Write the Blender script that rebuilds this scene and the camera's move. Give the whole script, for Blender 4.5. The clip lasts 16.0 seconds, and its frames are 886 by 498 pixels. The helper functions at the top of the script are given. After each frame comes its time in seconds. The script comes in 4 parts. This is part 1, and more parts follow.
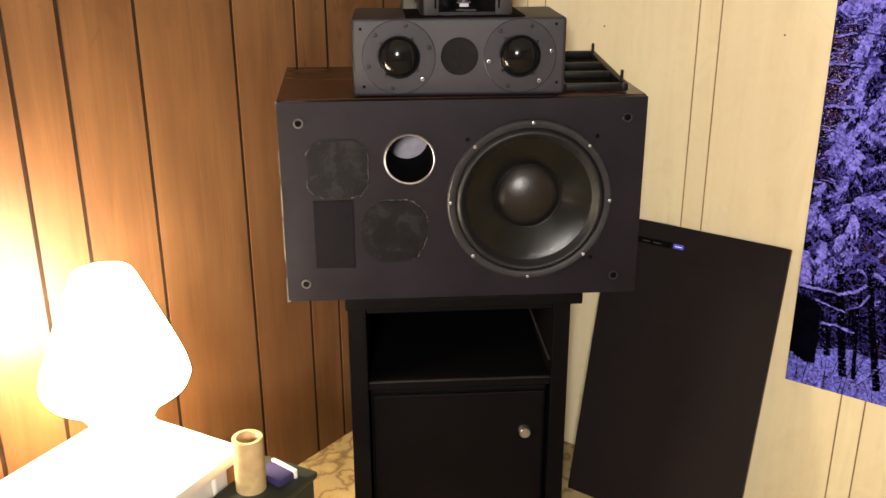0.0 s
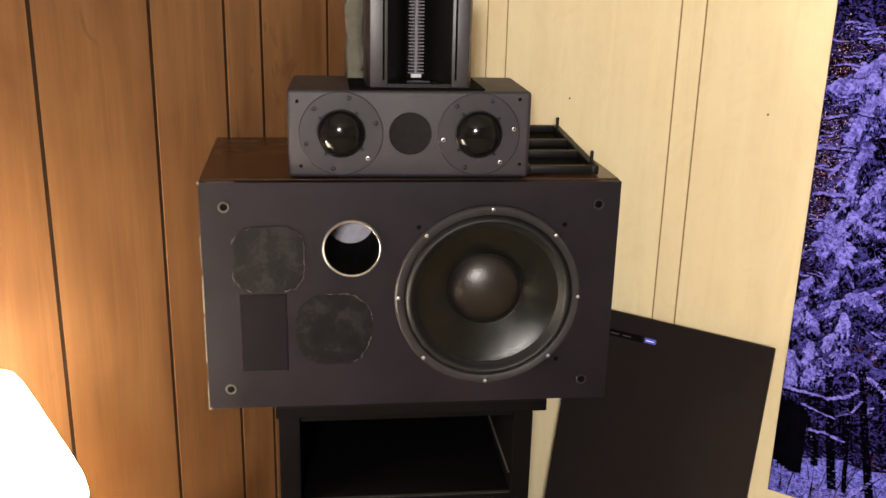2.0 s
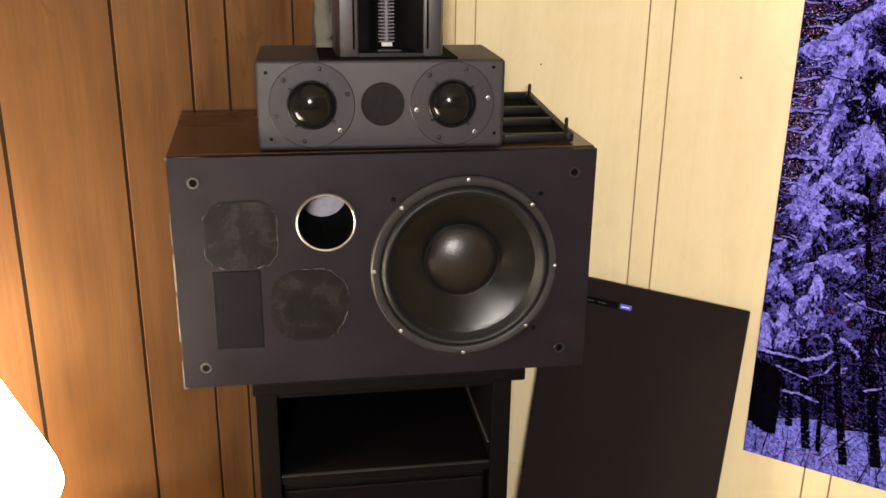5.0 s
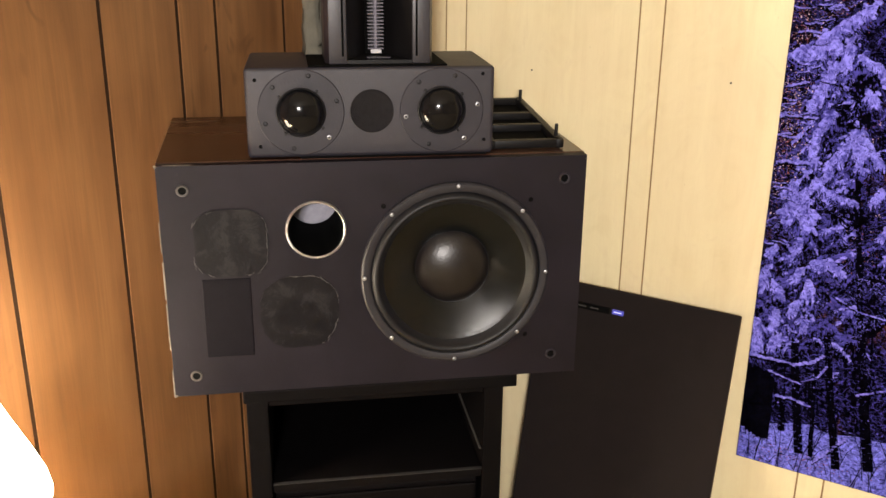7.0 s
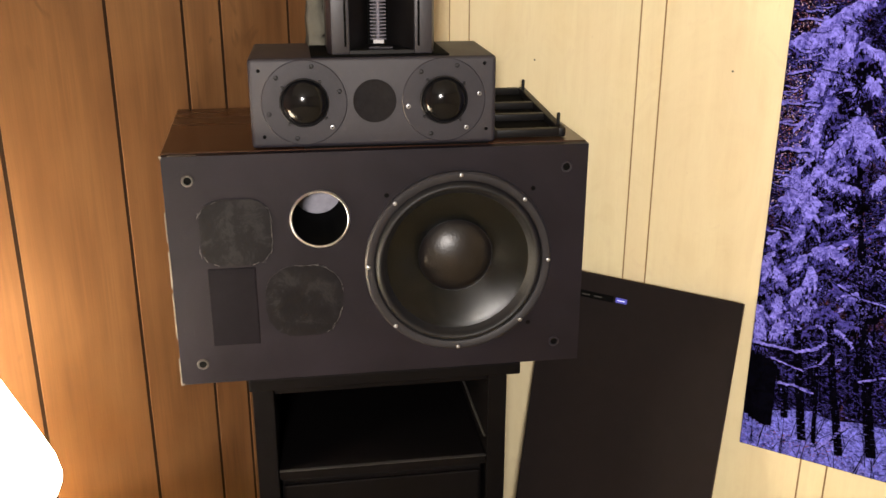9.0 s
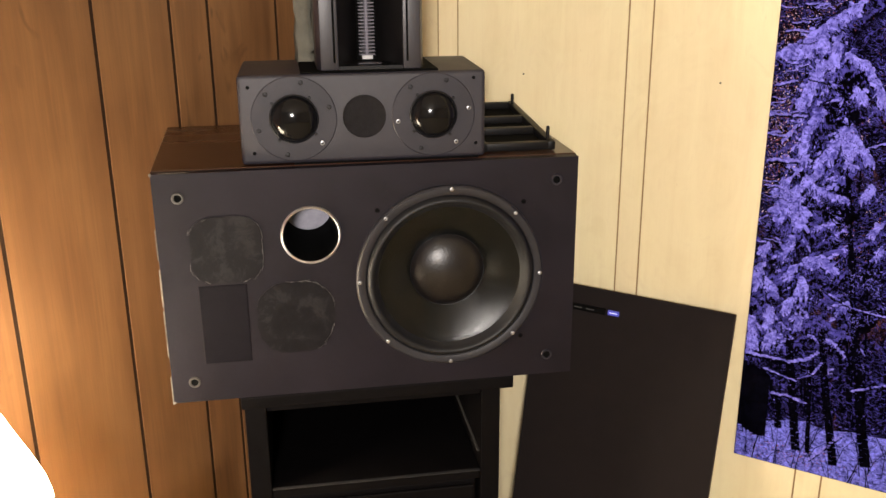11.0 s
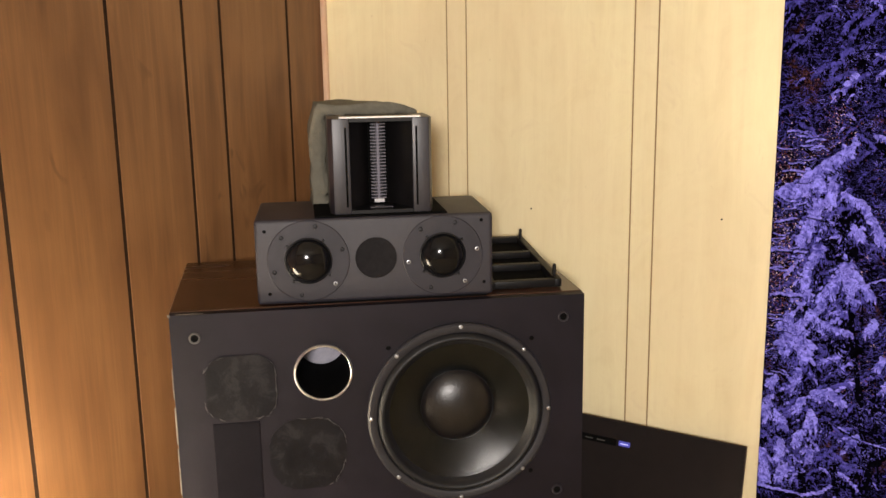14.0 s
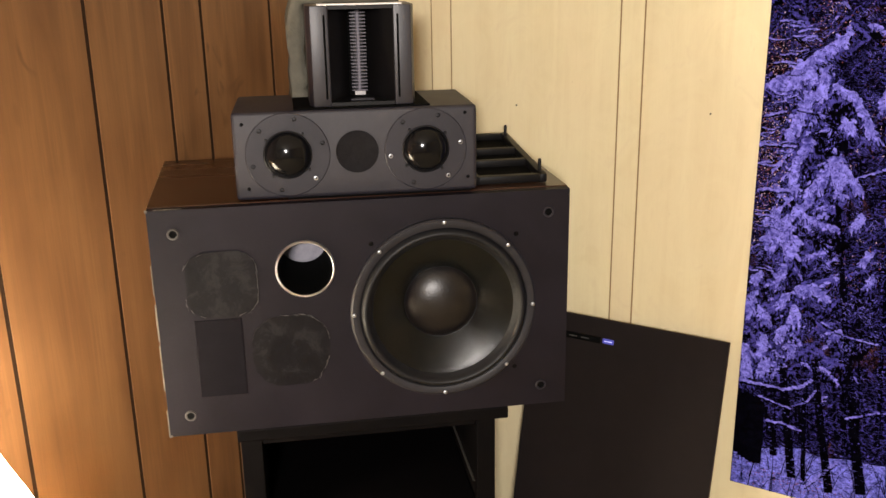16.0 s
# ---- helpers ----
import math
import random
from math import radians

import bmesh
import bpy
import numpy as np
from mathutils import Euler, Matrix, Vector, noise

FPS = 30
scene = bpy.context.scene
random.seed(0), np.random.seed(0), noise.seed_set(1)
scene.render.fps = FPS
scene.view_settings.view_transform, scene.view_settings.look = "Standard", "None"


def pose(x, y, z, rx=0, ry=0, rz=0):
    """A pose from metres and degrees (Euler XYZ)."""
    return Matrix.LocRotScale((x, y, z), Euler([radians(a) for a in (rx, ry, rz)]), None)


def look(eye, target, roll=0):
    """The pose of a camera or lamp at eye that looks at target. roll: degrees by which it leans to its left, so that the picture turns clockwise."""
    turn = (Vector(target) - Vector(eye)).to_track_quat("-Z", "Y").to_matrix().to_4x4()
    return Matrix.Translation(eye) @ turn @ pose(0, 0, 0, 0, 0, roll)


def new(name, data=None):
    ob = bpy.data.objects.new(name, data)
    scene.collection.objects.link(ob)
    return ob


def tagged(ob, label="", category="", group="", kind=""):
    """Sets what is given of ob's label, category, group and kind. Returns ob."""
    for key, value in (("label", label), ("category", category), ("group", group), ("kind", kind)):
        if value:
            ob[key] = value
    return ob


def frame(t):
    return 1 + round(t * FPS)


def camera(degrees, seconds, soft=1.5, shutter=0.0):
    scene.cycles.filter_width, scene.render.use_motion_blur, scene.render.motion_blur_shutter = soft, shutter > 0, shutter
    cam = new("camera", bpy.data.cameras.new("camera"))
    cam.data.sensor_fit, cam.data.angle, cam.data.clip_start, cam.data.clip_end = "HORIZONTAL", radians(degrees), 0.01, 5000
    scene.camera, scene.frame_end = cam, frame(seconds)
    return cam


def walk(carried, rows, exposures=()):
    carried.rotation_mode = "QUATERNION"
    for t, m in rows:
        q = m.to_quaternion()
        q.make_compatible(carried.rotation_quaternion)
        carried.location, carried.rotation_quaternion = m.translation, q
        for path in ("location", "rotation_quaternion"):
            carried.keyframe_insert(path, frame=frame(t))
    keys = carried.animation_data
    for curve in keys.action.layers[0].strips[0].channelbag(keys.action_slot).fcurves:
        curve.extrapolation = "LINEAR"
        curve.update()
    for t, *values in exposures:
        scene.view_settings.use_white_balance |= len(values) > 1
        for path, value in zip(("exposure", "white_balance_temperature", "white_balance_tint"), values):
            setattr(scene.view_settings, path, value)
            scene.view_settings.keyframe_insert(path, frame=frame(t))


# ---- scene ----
cam = camera(51.1, 16.0, soft=1.5)
PATH = [
    (0, (0.274, -1.669, 1.312), (0.308, 0.208, 0.623), -0.2),
    (0.5, (0.233, -1.548, 1.317), (0.293, 0.352, 0.698), 1.7),
    (1, (0.246, -1.465, 1.321), (0.452, 0.426, 0.702), 2.0),
    (1.5, (0.27, -1.437, 1.323), (0.563, 0.451, 0.731), 2.8),
    (2, (0.284, -1.443, 1.321), (0.425, 0.464, 0.733), 1.4),
    (2.5, (0.281, -1.446, 1.323), (0.383, 0.461, 0.729), 1.1),
    (3, (0.268, -1.449, 1.323), (0.359, 0.456, 0.719), 0.7),
    (3.5, (0.268, -1.444, 1.322), (0.425, 0.445, 0.686), 0.7),
    (4, (0.265, -1.435, 1.323), (0.488, 0.44, 0.666), 1.1),
    (6.5, (0.278, -1.412, 1.327), (0.479, 0.467, 0.672), 0.3),
    (7, (0.28, -1.419, 1.328), (0.501, 0.46, 0.679), 0.6),
    (7.5, (0.28, -1.418, 1.322), (0.512, 0.458, 0.67), 0.6),
    (8, (0.284, -1.423, 1.323), (0.509, 0.454, 0.668), 0.5),
    (10.3, (0.29, -1.443, 1.326), (0.477, 0.432, 0.655), -0.1),
    (10.5, (0.293, -1.444, 1.32), (0.483, 0.437, 0.668), -0.2),
    (11, (0.288, -1.434, 1.323), (0.509, 0.45, 0.692), -0.4),
    (11.5, (0.291, -1.428, 1.318), (0.513, 0.457, 0.689), -0.7),
    (12, (0.298, -1.425, 1.315), (0.514, 0.455, 0.668), -1.2),
    (12.5, (0.297, -1.436, 1.331), (0.497, 0.443, 0.675), -1.4),
    (13, (0.295, -1.444, 1.342), (0.502, 0.453, 0.741), -1.2),
    (13.5, (0.299, -1.452, 1.387), (0.498, 0.473, 0.881), -0.8),
    (14, (0.297, -1.461, 1.384), (0.492, 0.487, 0.973), -0.9),
    (14.5, (0.297, -1.458, 1.378), (0.495, 0.471, 0.891), -1.2),
    (15, (0.298, -1.452, 1.378), (0.501, 0.475, 0.883), -1.0),
    (15.5, (0.298, -1.453, 1.347), (0.508, 0.465, 0.817), -1.2),
    (16, (0.303, -1.442, 1.348), (0.52, 0.456, 0.756), -0.9),
]
walk(cam, [(t, look(eye, target, roll)) for t, eye, target, roll in PATH],
     [(0, -0.15), (1.0, -0.08), (1.7, -0.10), (2.5, 0.0), (3.5, 0.12), (4.0, 0.10), (6.5, 0.02), (12.5, -0.02), (13.2, -0.15), (16.0, -0.18)])

# ---- light ----
world = bpy.data.worlds.new("World")
scene.world = world
world.use_nodes = True
world.node_tree.nodes["Background"].inputs[0].default_value = (0.9, 0.8, 0.65, 1)
world.node_tree.nodes["Background"].inputs[1].default_value = 0.02
scene.view_settings.exposure = 0.0


def lamp_light(name, kind, loc, power, colour, size=0.1, target=None):
    data = bpy.data.lights.new(name, kind)
    data.energy, data.color = power, colour
    if kind == "AREA":
        data.shape, data.size = "DISK", size
    else:
        data.shadow_soft_size = size
    ob = new(name, data)
    ob.matrix_world = look(loc, target) if target else Matrix.Translation(loc)
    return ob


BULB = Vector((-0.2675, -0.226, 0.635))
# room light inferred from the drivers' highlights; its source is out of view
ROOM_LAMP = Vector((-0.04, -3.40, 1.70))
lamp_light("bulb_light", "POINT", BULB, 70.0, (1.0, 0.72, 0.42), 0.035)
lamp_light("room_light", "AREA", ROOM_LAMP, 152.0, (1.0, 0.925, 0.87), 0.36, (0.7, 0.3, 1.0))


# ---- materials ----
def material(name, build, rough=0.5, metal=0.0, spec=0.5):
    mat = bpy.data.materials.new(name)
    mat.use_nodes = True
    nt = mat.node_tree
    bsdf = nt.nodes["Principled BSDF"]
    bsdf.inputs["Roughness"].default_value = rough
    bsdf.inputs["Metallic"].default_value = metal
    bsdf.inputs["Specular IOR Level"].default_value = spec
    build(nt, bsdf)
    return mat


def node(nt, kind, **values):
    n = nt.nodes.new(kind)
    for key, value in values.items():
        n.inputs[key.replace("_", " ")].default_value = value
    return n


def coords(nt, scale=(1, 1, 1), shift=False):
    tc = nt.nodes.new("ShaderNodeTexCoord")
    mp = nt.nodes.new("ShaderNodeMapping")
    mp.inputs["Scale"].default_value = scale
    nt.links.new(tc.outputs["Object"], mp.inputs["Vector"])
    if shift:
        info = nt.nodes.new("ShaderNodeObjectInfo")
        mul = nt.nodes.new("ShaderNodeVectorMath")
        mul.operation = "MULTIPLY"
        mul.inputs[1].default_value = (7.0, 3.0, 11.0)
        nt.links.new(info.outputs["Random"], mul.inputs[0])
        nt.links.new(mul.outputs[0], mp.inputs["Location"])
    return mp.outputs["Vector"]


def noise_tex(nt, vec, scale, detail=4.0, rough=0.55, distort=0.0):
    n = node(nt, "ShaderNodeTexNoise", Scale=scale, Detail=detail, Roughness=rough, Distortion=distort)
    nt.links.new(vec, n.inputs["Vector"])
    return n.outputs["Fac"]


def ramp(nt, fac, stops):
    r = nt.nodes.new("ShaderNodeValToRGB")
    els = r.color_ramp.elements
    while len(els) < len(stops):
        els.new(0.5)
    for e, (p, c) in zip(els, stops):
        e.position, e.color = p, (*c, 1)
    nt.links.new(fac, r.inputs["Fac"])
    return r.outputs["Color"]


def mix(nt, fac, a, b, kind="MIX"):
    m = nt.nodes.new("ShaderNodeMix")
    m.data_type, m.blend_type = "RGBA", kind
    for socket, value in ((m.inputs[0], fac), (m.inputs[6], a), (m.inputs[7], b)):
        if isinstance(value, bpy.types.NodeSocket):
            nt.links.new(value, socket)
        elif isinstance(value, (int, float)):
            socket.default_value = value
        else:
            socket.default_value = (*value, 1)
    return m.outputs[2]


def bump(nt, bsdf, height, strength, distance=0.002):
    b = node(nt, "ShaderNodeBump", Strength=strength, Distance=distance)
    nt.links.new(height, b.inputs["Height"])
    nt.links.new(b.outputs["Normal"], bsdf.inputs["Normal"])


def rough_by(nt, bsdf, fac, lo, hi):
    m = node(nt, "ShaderNodeMapRange")
    m.inputs["To Min"].default_value, m.inputs["To Max"].default_value = lo, hi
    nt.links.new(fac, m.inputs["Value"])
    nt.links.new(m.outputs[0], bsdf.inputs["Roughness"])


def m_brown_panel(nt, b):
    band = noise_tex(nt, coords(nt, (9, 9, 0.75), True), 2.0, 3, 0.5, 1.6)
    streak = noise_tex(nt, coords(nt, (46, 46, 1.4), True), 2.2, 5, 0.6, 0.5)
    fine = noise_tex(nt, coords(nt, (230, 230, 6), True), 2.0, 3, 0.6)
    blot = noise_tex(nt, coords(nt, (3.2, 3.2, 1.8), True), 1.6, 3, 0.5, 0.6)
    c = ramp(nt, band, [(0.28, (0.0879, 0.0356, 0.0125)), (0.5, (0.1406, 0.0634, 0.0234)), (0.72, (0.1841, 0.0890, 0.0347))])
    c = mix(nt, ramp(nt, streak, [(0.38, (0.45,) * 3), (0.58, (0.0,) * 3)]), c, (0.0963, 0.0402, 0.0151))
    c = mix(nt, ramp(nt, blot, [(0.38, (0.0,) * 3), (0.7, (0.6,) * 3)]), c, (0.1966, 0.0952, 0.0371))
    c = mix(nt, ramp(nt, fine, [(0.3, (0.25,) * 3), (0.6, (0.0,) * 3)]), c, (0.1004, 0.0426, 0.0151))
    knots = noise_tex(nt, coords(nt, (9, 9, 5), True), 1.4, 2, 0.5, 1.2)
    c = mix(nt, ramp(nt, knots, [(0.70, (0.0,) * 3), (0.80, (0.7,) * 3)]), c, (0.0586, 0.0217, 0.0083))
    nt.links.new(c, b.inputs["Base Color"])
    rough_by(nt, b, streak, 0.40, 0.56)
    bump(nt, b, fine, 0.10, 0.001)


def m_cream_panel(nt, b):
    streak = noise_tex(nt, coords(nt, (12, 12, 0.9), True), 2.2, 4, 0.55, 0.9)
    blot = noise_tex(nt, coords(nt, (6, 6, 4.6), True), 1.8, 4, 0.62, 1.6)
    cloud = noise_tex(nt, coords(nt, (1.6, 1.6, 1.1), True), 1.5, 2, 0.5, 0.4)
    fine = noise_tex(nt, coords(nt, (240, 240, 7), True), 2.0, 3, 0.6)
    c = ramp(nt, streak, [(0.3, (0.66, 0.565, 0.335)), (0.55, (0.71, 0.625, 0.385)), (0.8, (0.745, 0.67, 0.42))])
    c = mix(nt, ramp(nt, blot, [(0.35, (0.0,) * 3), (0.65, (0.5,) * 3)]), c, (0.775, 0.70, 0.45))
    c = mix(nt, ramp(nt, blot, [(0.57, (0.0,) * 3), (0.72, (0.42,) * 3)]), c, (0.60, 0.49, 0.30))
    c = mix(nt, ramp(nt, cloud, [(0.38, (0.28,) * 3), (0.6, (0.0,) * 3)]), c, (0.66, 0.51, 0.33))
    c = mix(nt, ramp(nt, fine, [(0.32, (0.09,) * 3), (0.5, (0.0,) * 3)]), c, (0.54, 0.42, 0.24))
    spots = noise_tex(nt, coords(nt, (30, 30, 22), True), 1.5, 2, 0.5, 0.3)
    c = mix(nt, ramp(nt, spots, [(0.76, (0.0,) * 3), (0.80, (0.4,) * 3)]), c, (0.42, 0.30, 0.17))
    nt.links.new(c, b.inputs["Base Color"])
    rough_by(nt, b, streak, 0.5, 0.65)
    bump(nt, b, fine, 0.06, 0.001)


def plain(c0, c1, scale=20.0, bump_scale=0.0, strength=0.15, r0=None, r1=None, stretch=(1, 1, 1)):
    def build(nt, b):
        v = coords(nt, stretch, True)
        f = noise_tex(nt, v, scale, 5, 0.6)
        big = noise_tex(nt, v, scale * 0.17, 3, 0.5, 0.5)
        c = ramp(nt, f, [(0.3, c0), (0.7, c1)])
        c = mix(nt, ramp(nt, big, [(0.4, (0.0,) * 3), (0.7, (0.6,) * 3)]), c, c1)
        nt.links.new(c, b.inputs["Base Color"])
        if r0 is not None:
            rough_by(nt, b, big, r0, r1)
        if bump_scale:
            bump(nt, b, noise_tex(nt, v, bump_scale, 3, 0.6), strength, 0.001)
    return build


def m_baffle(nt, b):
    v = coords(nt)
    fine = noise_tex(nt, v, 160, 4, 0.6)
    big = noise_tex(nt, v, 7, 4, 0.6, 0.6)
    c = ramp(nt, big, [(0.3, (0.0044, 0.0034, 0.0058)), (0.7, (0.0088, 0.0068, 0.0110))])
    scr = noise_tex(nt, coords(nt, (40, 40, 3)), 3, 3, 0.7, 1.5)
    c = mix(nt, ramp(nt, scr, [(0.70, (0.0,) * 3), (0.78, (0.18,) * 3)]), c, (0.10, 0.09, 0.09))
    nt.links.new(c, b.inputs["Base Color"])
    rough_by(nt, b, big, 0.42, 0.62)
    bump(nt, b, fine, 0.2, 0.0006)


def m_patch(nt, b):
    v = coords(nt, (1, 1, 1), True)
    f = noise_tex(nt, v, 24, 5, 0.7, 0.6)
    g = noise_tex(nt, v, 140, 3, 0.6, 0.5)
    c = ramp(nt, f, [(0.35, (0.0026, 0.0021, 0.0032)), (0.52, (0.0042, 0.0035, 0.0048)), (0.62, (0.0120, 0.0110, 0.0125)), (0.74, (0.0046, 0.0039, 0.0052))])
    nt.links.new(c, b.inputs["Base Color"])
    rough_by(nt, b, f, 0.35, 0.6)
    bump(nt, b, g, 0.5, 0.001)


def m_carpet(nt, b):
    v = coords(nt)
    vor = node(nt, "ShaderNodeTexVoronoi", Scale=13.0, Randomness=1.0)
    warp = nt.nodes.new("ShaderNodeVectorMath")
    nz = node(nt, "ShaderNodeTexNoise", Scale=18.0, Detail=3.0)
    nt.links.new(v, nz.inputs["Vector"])
    sc = nt.nodes.new("ShaderNodeVectorMath")
    sc.operation = "SCALE"
    sc.inputs["Scale"].default_value = 0.09
    nt.links.new(nz.outputs["Color"], sc.inputs[0])
    nt.links.new(v, warp.inputs[0])
    nt.links.new(sc.outputs[0], warp.inputs[1])
    nt.links.new(warp.outputs[0], vor.inputs["Vector"])
    c = ramp(nt, vor.outputs["Distance"], [(0.15, (0.62, 0.52, 0.28)), (0.45, (0.52, 0.41, 0.19)), (0.55, (0.20, 0.13, 0.06)), (0.68, (0.50, 0.40, 0.2))])
    pile = noise_tex(nt, v, 420, 2, 0.6)
    c = mix(nt, ramp(nt, pile, [(0.3, (0.5,) * 3), (0.6, (0.0,) * 3)]), c, (0.28, 0.2, 0.09))
    nt.links.new(c, b.inputs["Base Color"])
    bump(nt, b, pile, 0.6, 0.003)


def m_forest(nt, b):
    v = coords(nt, (1, 1, 1))
    big = noise_tex(nt, v, 9, 4, 0.65, 1.0)
    twig = noise_tex(nt, coords(nt, (1, 1, 1.6)), 70, 6, 0.75, 2.2)
    fine = noise_tex(nt, v, 210, 4, 0.75, 1.5)
    c = ramp(nt, twig, [(0.48, (0.0008, 0.0006, 0.002)), (0.56, (0.012, 0.010, 0.050)), (0.66, (0.09, 0.08, 0.48))])
    warm = ramp(nt, fine, [(0.5, (0.008, 0.004, 0.007)), (0.62, (0.16, 0.055, 0.03)), (0.75, (0.42, 0.22, 0.12))])
    c = mix(nt, ramp(nt, big, [(0.54, (0.0,) * 3), (0.68, (0.75,) * 3)]), c, warm)
    nt.links.new(c, b.inputs["Base Color"])


def ink(c0, c1, scale):
    def build(nt, b):
        f = noise_tex(nt, coords(nt), scale, 5, 0.7, 0.8)
        nt.links.new(ramp(nt, f, [(0.36, c0), (0.62, c1)]), b.inputs["Base Color"])
    return build


def m_cone(nt, b):
    v = coords(nt)
    f = noise_tex(nt, v, 90, 5, 0.65)
    nt.links.new(ramp(nt, f, [(0.3, (0.0013, 0.0019, 0.0024)), (0.7, (0.0030, 0.0040, 0.0048))]), b.inputs["Base Color"])
    rough_by(nt, b, noise_tex(nt, v, 22, 3), 0.16, 0.30)
    bump(nt, b, noise_tex(nt, v, 300, 4, 0.65), 0.42, 0.0011)


def emit(c, k):
    def build(nt, b):
        b.inputs["Base Color"].default_value = (*c, 1)
        b.inputs["Emission Color"].default_value = (*c, 1)
        b.inputs["Emission Strength"].default_value = k
    return build


BROWN = material("brown_wood_panel", m_brown_panel, 0.45)
CREAM = material("cream_wood_panel", m_cream_panel, 0.55)
GROOVE = material("dark_groove", plain((0.012, 0.0055, 0.0025), (0.024, 0.011, 0.005), 40), 0.85, spec=0.2)
GROOVE_TAN = material("tan_groove", plain((0.20, 0.12, 0.05), (0.27, 0.17, 0.08), 40), 0.8)
TRIM = material("pinkish_trim", plain((0.50, 0.32, 0.21), (0.58, 0.40, 0.28), 30), 0.5)
PLASTER = material("plaster", plain((0.52, 0.42, 0.27), (0.60, 0.49, 0.32), 12, 90), 0.8)
CEIL = material("ceiling_paint", plain((0.72, 0.68, 0.60), (0.78, 0.74, 0.66), 10, 120), 0.9)
CARPET = material("patterned_carpet", m_carpet, 0.95, spec=0.2)
BAFFLE = material("black_baffle", m_baffle, 0.5, spec=0.16)
CABINET = material("dark_brown_veneer", plain((0.024, 0.0085, 0.0045), (0.036, 0.0135, 0.0070), 10, 60, 0.08, 0.22, 0.34, (1, 5, 5)), 0.3)
PATCH = material("filler_patch", m_patch, 0.5, spec=0.14)
DULL = material("black_filled_panel", plain((0.0030, 0.0022, 0.0038), (0.0045, 0.0035, 0.0056), 30), 0.65, spec=0.08)
CHALK = material("pale_glue_residue", plain((0.05, 0.049, 0.048), (0.15, 0.147, 0.143), 90), 0.8)
GREY = material("grey_textured_paint", plain((0.0108, 0.0094, 0.0150), (0.0165, 0.0146, 0.0218), 60, 420, 0.25, 0.5, 0.65), 0.55)
FLANGE = material("driver_flange", plain((0.0094, 0.0081, 0.0130), (0.0144, 0.0126, 0.0188), 50, 300, 0.2), 0.5, spec=0.35)
DOME = material("glossy_black_dome", plain((0.0030, 0.0030, 0.0036), (0.0050, 0.0050, 0.0058), 40), 0.13, spec=0.22)
MESH = material("black_foam", plain((0.0055, 0.005, 0.0062), (0.010, 0.0092, 0.0108), 160, 500, 0.6), 0.9, spec=0.15)
BLACK = material("satin_black", plain((0.0030, 0.0027, 0.0029), (0.0055, 0.0048, 0.0050), 40, 200, 0.1), 0.45, spec=0.2)
RACK = material("dull_black_laminate", plain((0.0017, 0.0014, 0.0016), (0.0030, 0.0025, 0.0028), 40, 200, 0.1), 0.6, spec=0.05)
WORN = material("pale_worn_wood", plain((0.05, 0.042, 0.035), (0.15, 0.125, 0.10), 150), 0.8)
HOLE = material("hole_black", plain((0.0015, 0.0015, 0.0015), (0.003, 0.003, 0.003), 40), 0.9, spec=0.05)
RUBBER = material("rubber_surround", plain((0.0044, 0.0045, 0.0058), (0.0074, 0.0076, 0.0094), 40, 260, 0.15), 0.5, spec=0.3)
FRAME = material("driver_frame", plain((0.0090, 0.0085, 0.0112), (0.0155, 0.0147, 0.0186), 60, 300, 0.25), 0.5, spec=0.35)
CONE = material("treated_cone", m_cone, 0.3, spec=0.32)
CAP = material("dust_cap", plain((0.0048, 0.0040, 0.0046), (0.0085, 0.0072, 0.0080), 50, 260, 0.4), 0.33, spec=0.48)
STEEL = material("steel_screw", plain((0.34, 0.35, 0.37), (0.50, 0.51, 0.53), 400), 0.38, 1.0)
CHROME = material("polished_port_ring", plain((0.86, 0.86, 0.88), (0.95, 0.95, 0.97), 60), 0.36, 1.0)
WOOL = material("pale_wool", plain((0.23, 0.22, 0.26), (0.33, 0.32, 0.37), 60, 160, 0.8), 0.95)
FELT = material("grey_felt", plain((0.080, 0.074, 0.058), (0.135, 0.126, 0.100), 40, 150, 0.9), 0.98, spec=0.1)
TWEETER = material("tweeter_grey", plain((0.0110, 0.0098, 0.0142), (0.0168, 0.0150, 0.0205), 60, 240, 0.15), 0.42)
FIN = material("violet_grey_fin", plain((0.065, 0.057, 0.078), (0.115, 0.102, 0.132), 60), 0.45)
SILVER = material("silver_mark", plain((0.36, 0.35, 0.36), (0.52, 0.51, 0.52), 90), 0.45)
WHITE = material("white_card", plain((0.72, 0.70, 0.72), (0.82, 0.80, 0.80), 30), 0.6)
CLOTH = material("black_speaker_cloth", plain((0.0066, 0.0044, 0.0044), (0.0096, 0.0066, 0.0064), 30, 900, 0.4), 0.8, spec=0.16)
EDGE = material("brown_board_edge", plain((0.05, 0.026, 0.012), (0.085, 0.045, 0.02), 30), 0.6)
BADGE = material("blue_badge", emit((0.07, 0.075, 0.42), 0.40), 0.3)
BADGE_MARK = material("badge_mark", emit((0.60, 0.62, 0.95), 0.7), 0.3)
DIMTEXT = material("dim_grey_mark", plain((0.030, 0.028, 0.026), (0.048, 0.045, 0.042), 60), 0.5)
# paler than the rack, for the highlight painted on the shelf's lip
LIP_HIGHLIGHT = material("shelf_lip_highlight", plain((0.011, 0.010, 0.011), (0.024, 0.023, 0.024), 60), 0.5)
FOREST = material("printed_forest", m_forest, 0.9, spec=0.0)
SNOW = material("printed_blue_snow", ink((0.042, 0.038, 0.23), (0.23, 0.215, 0.78), 95), 0.9, spec=0.0)
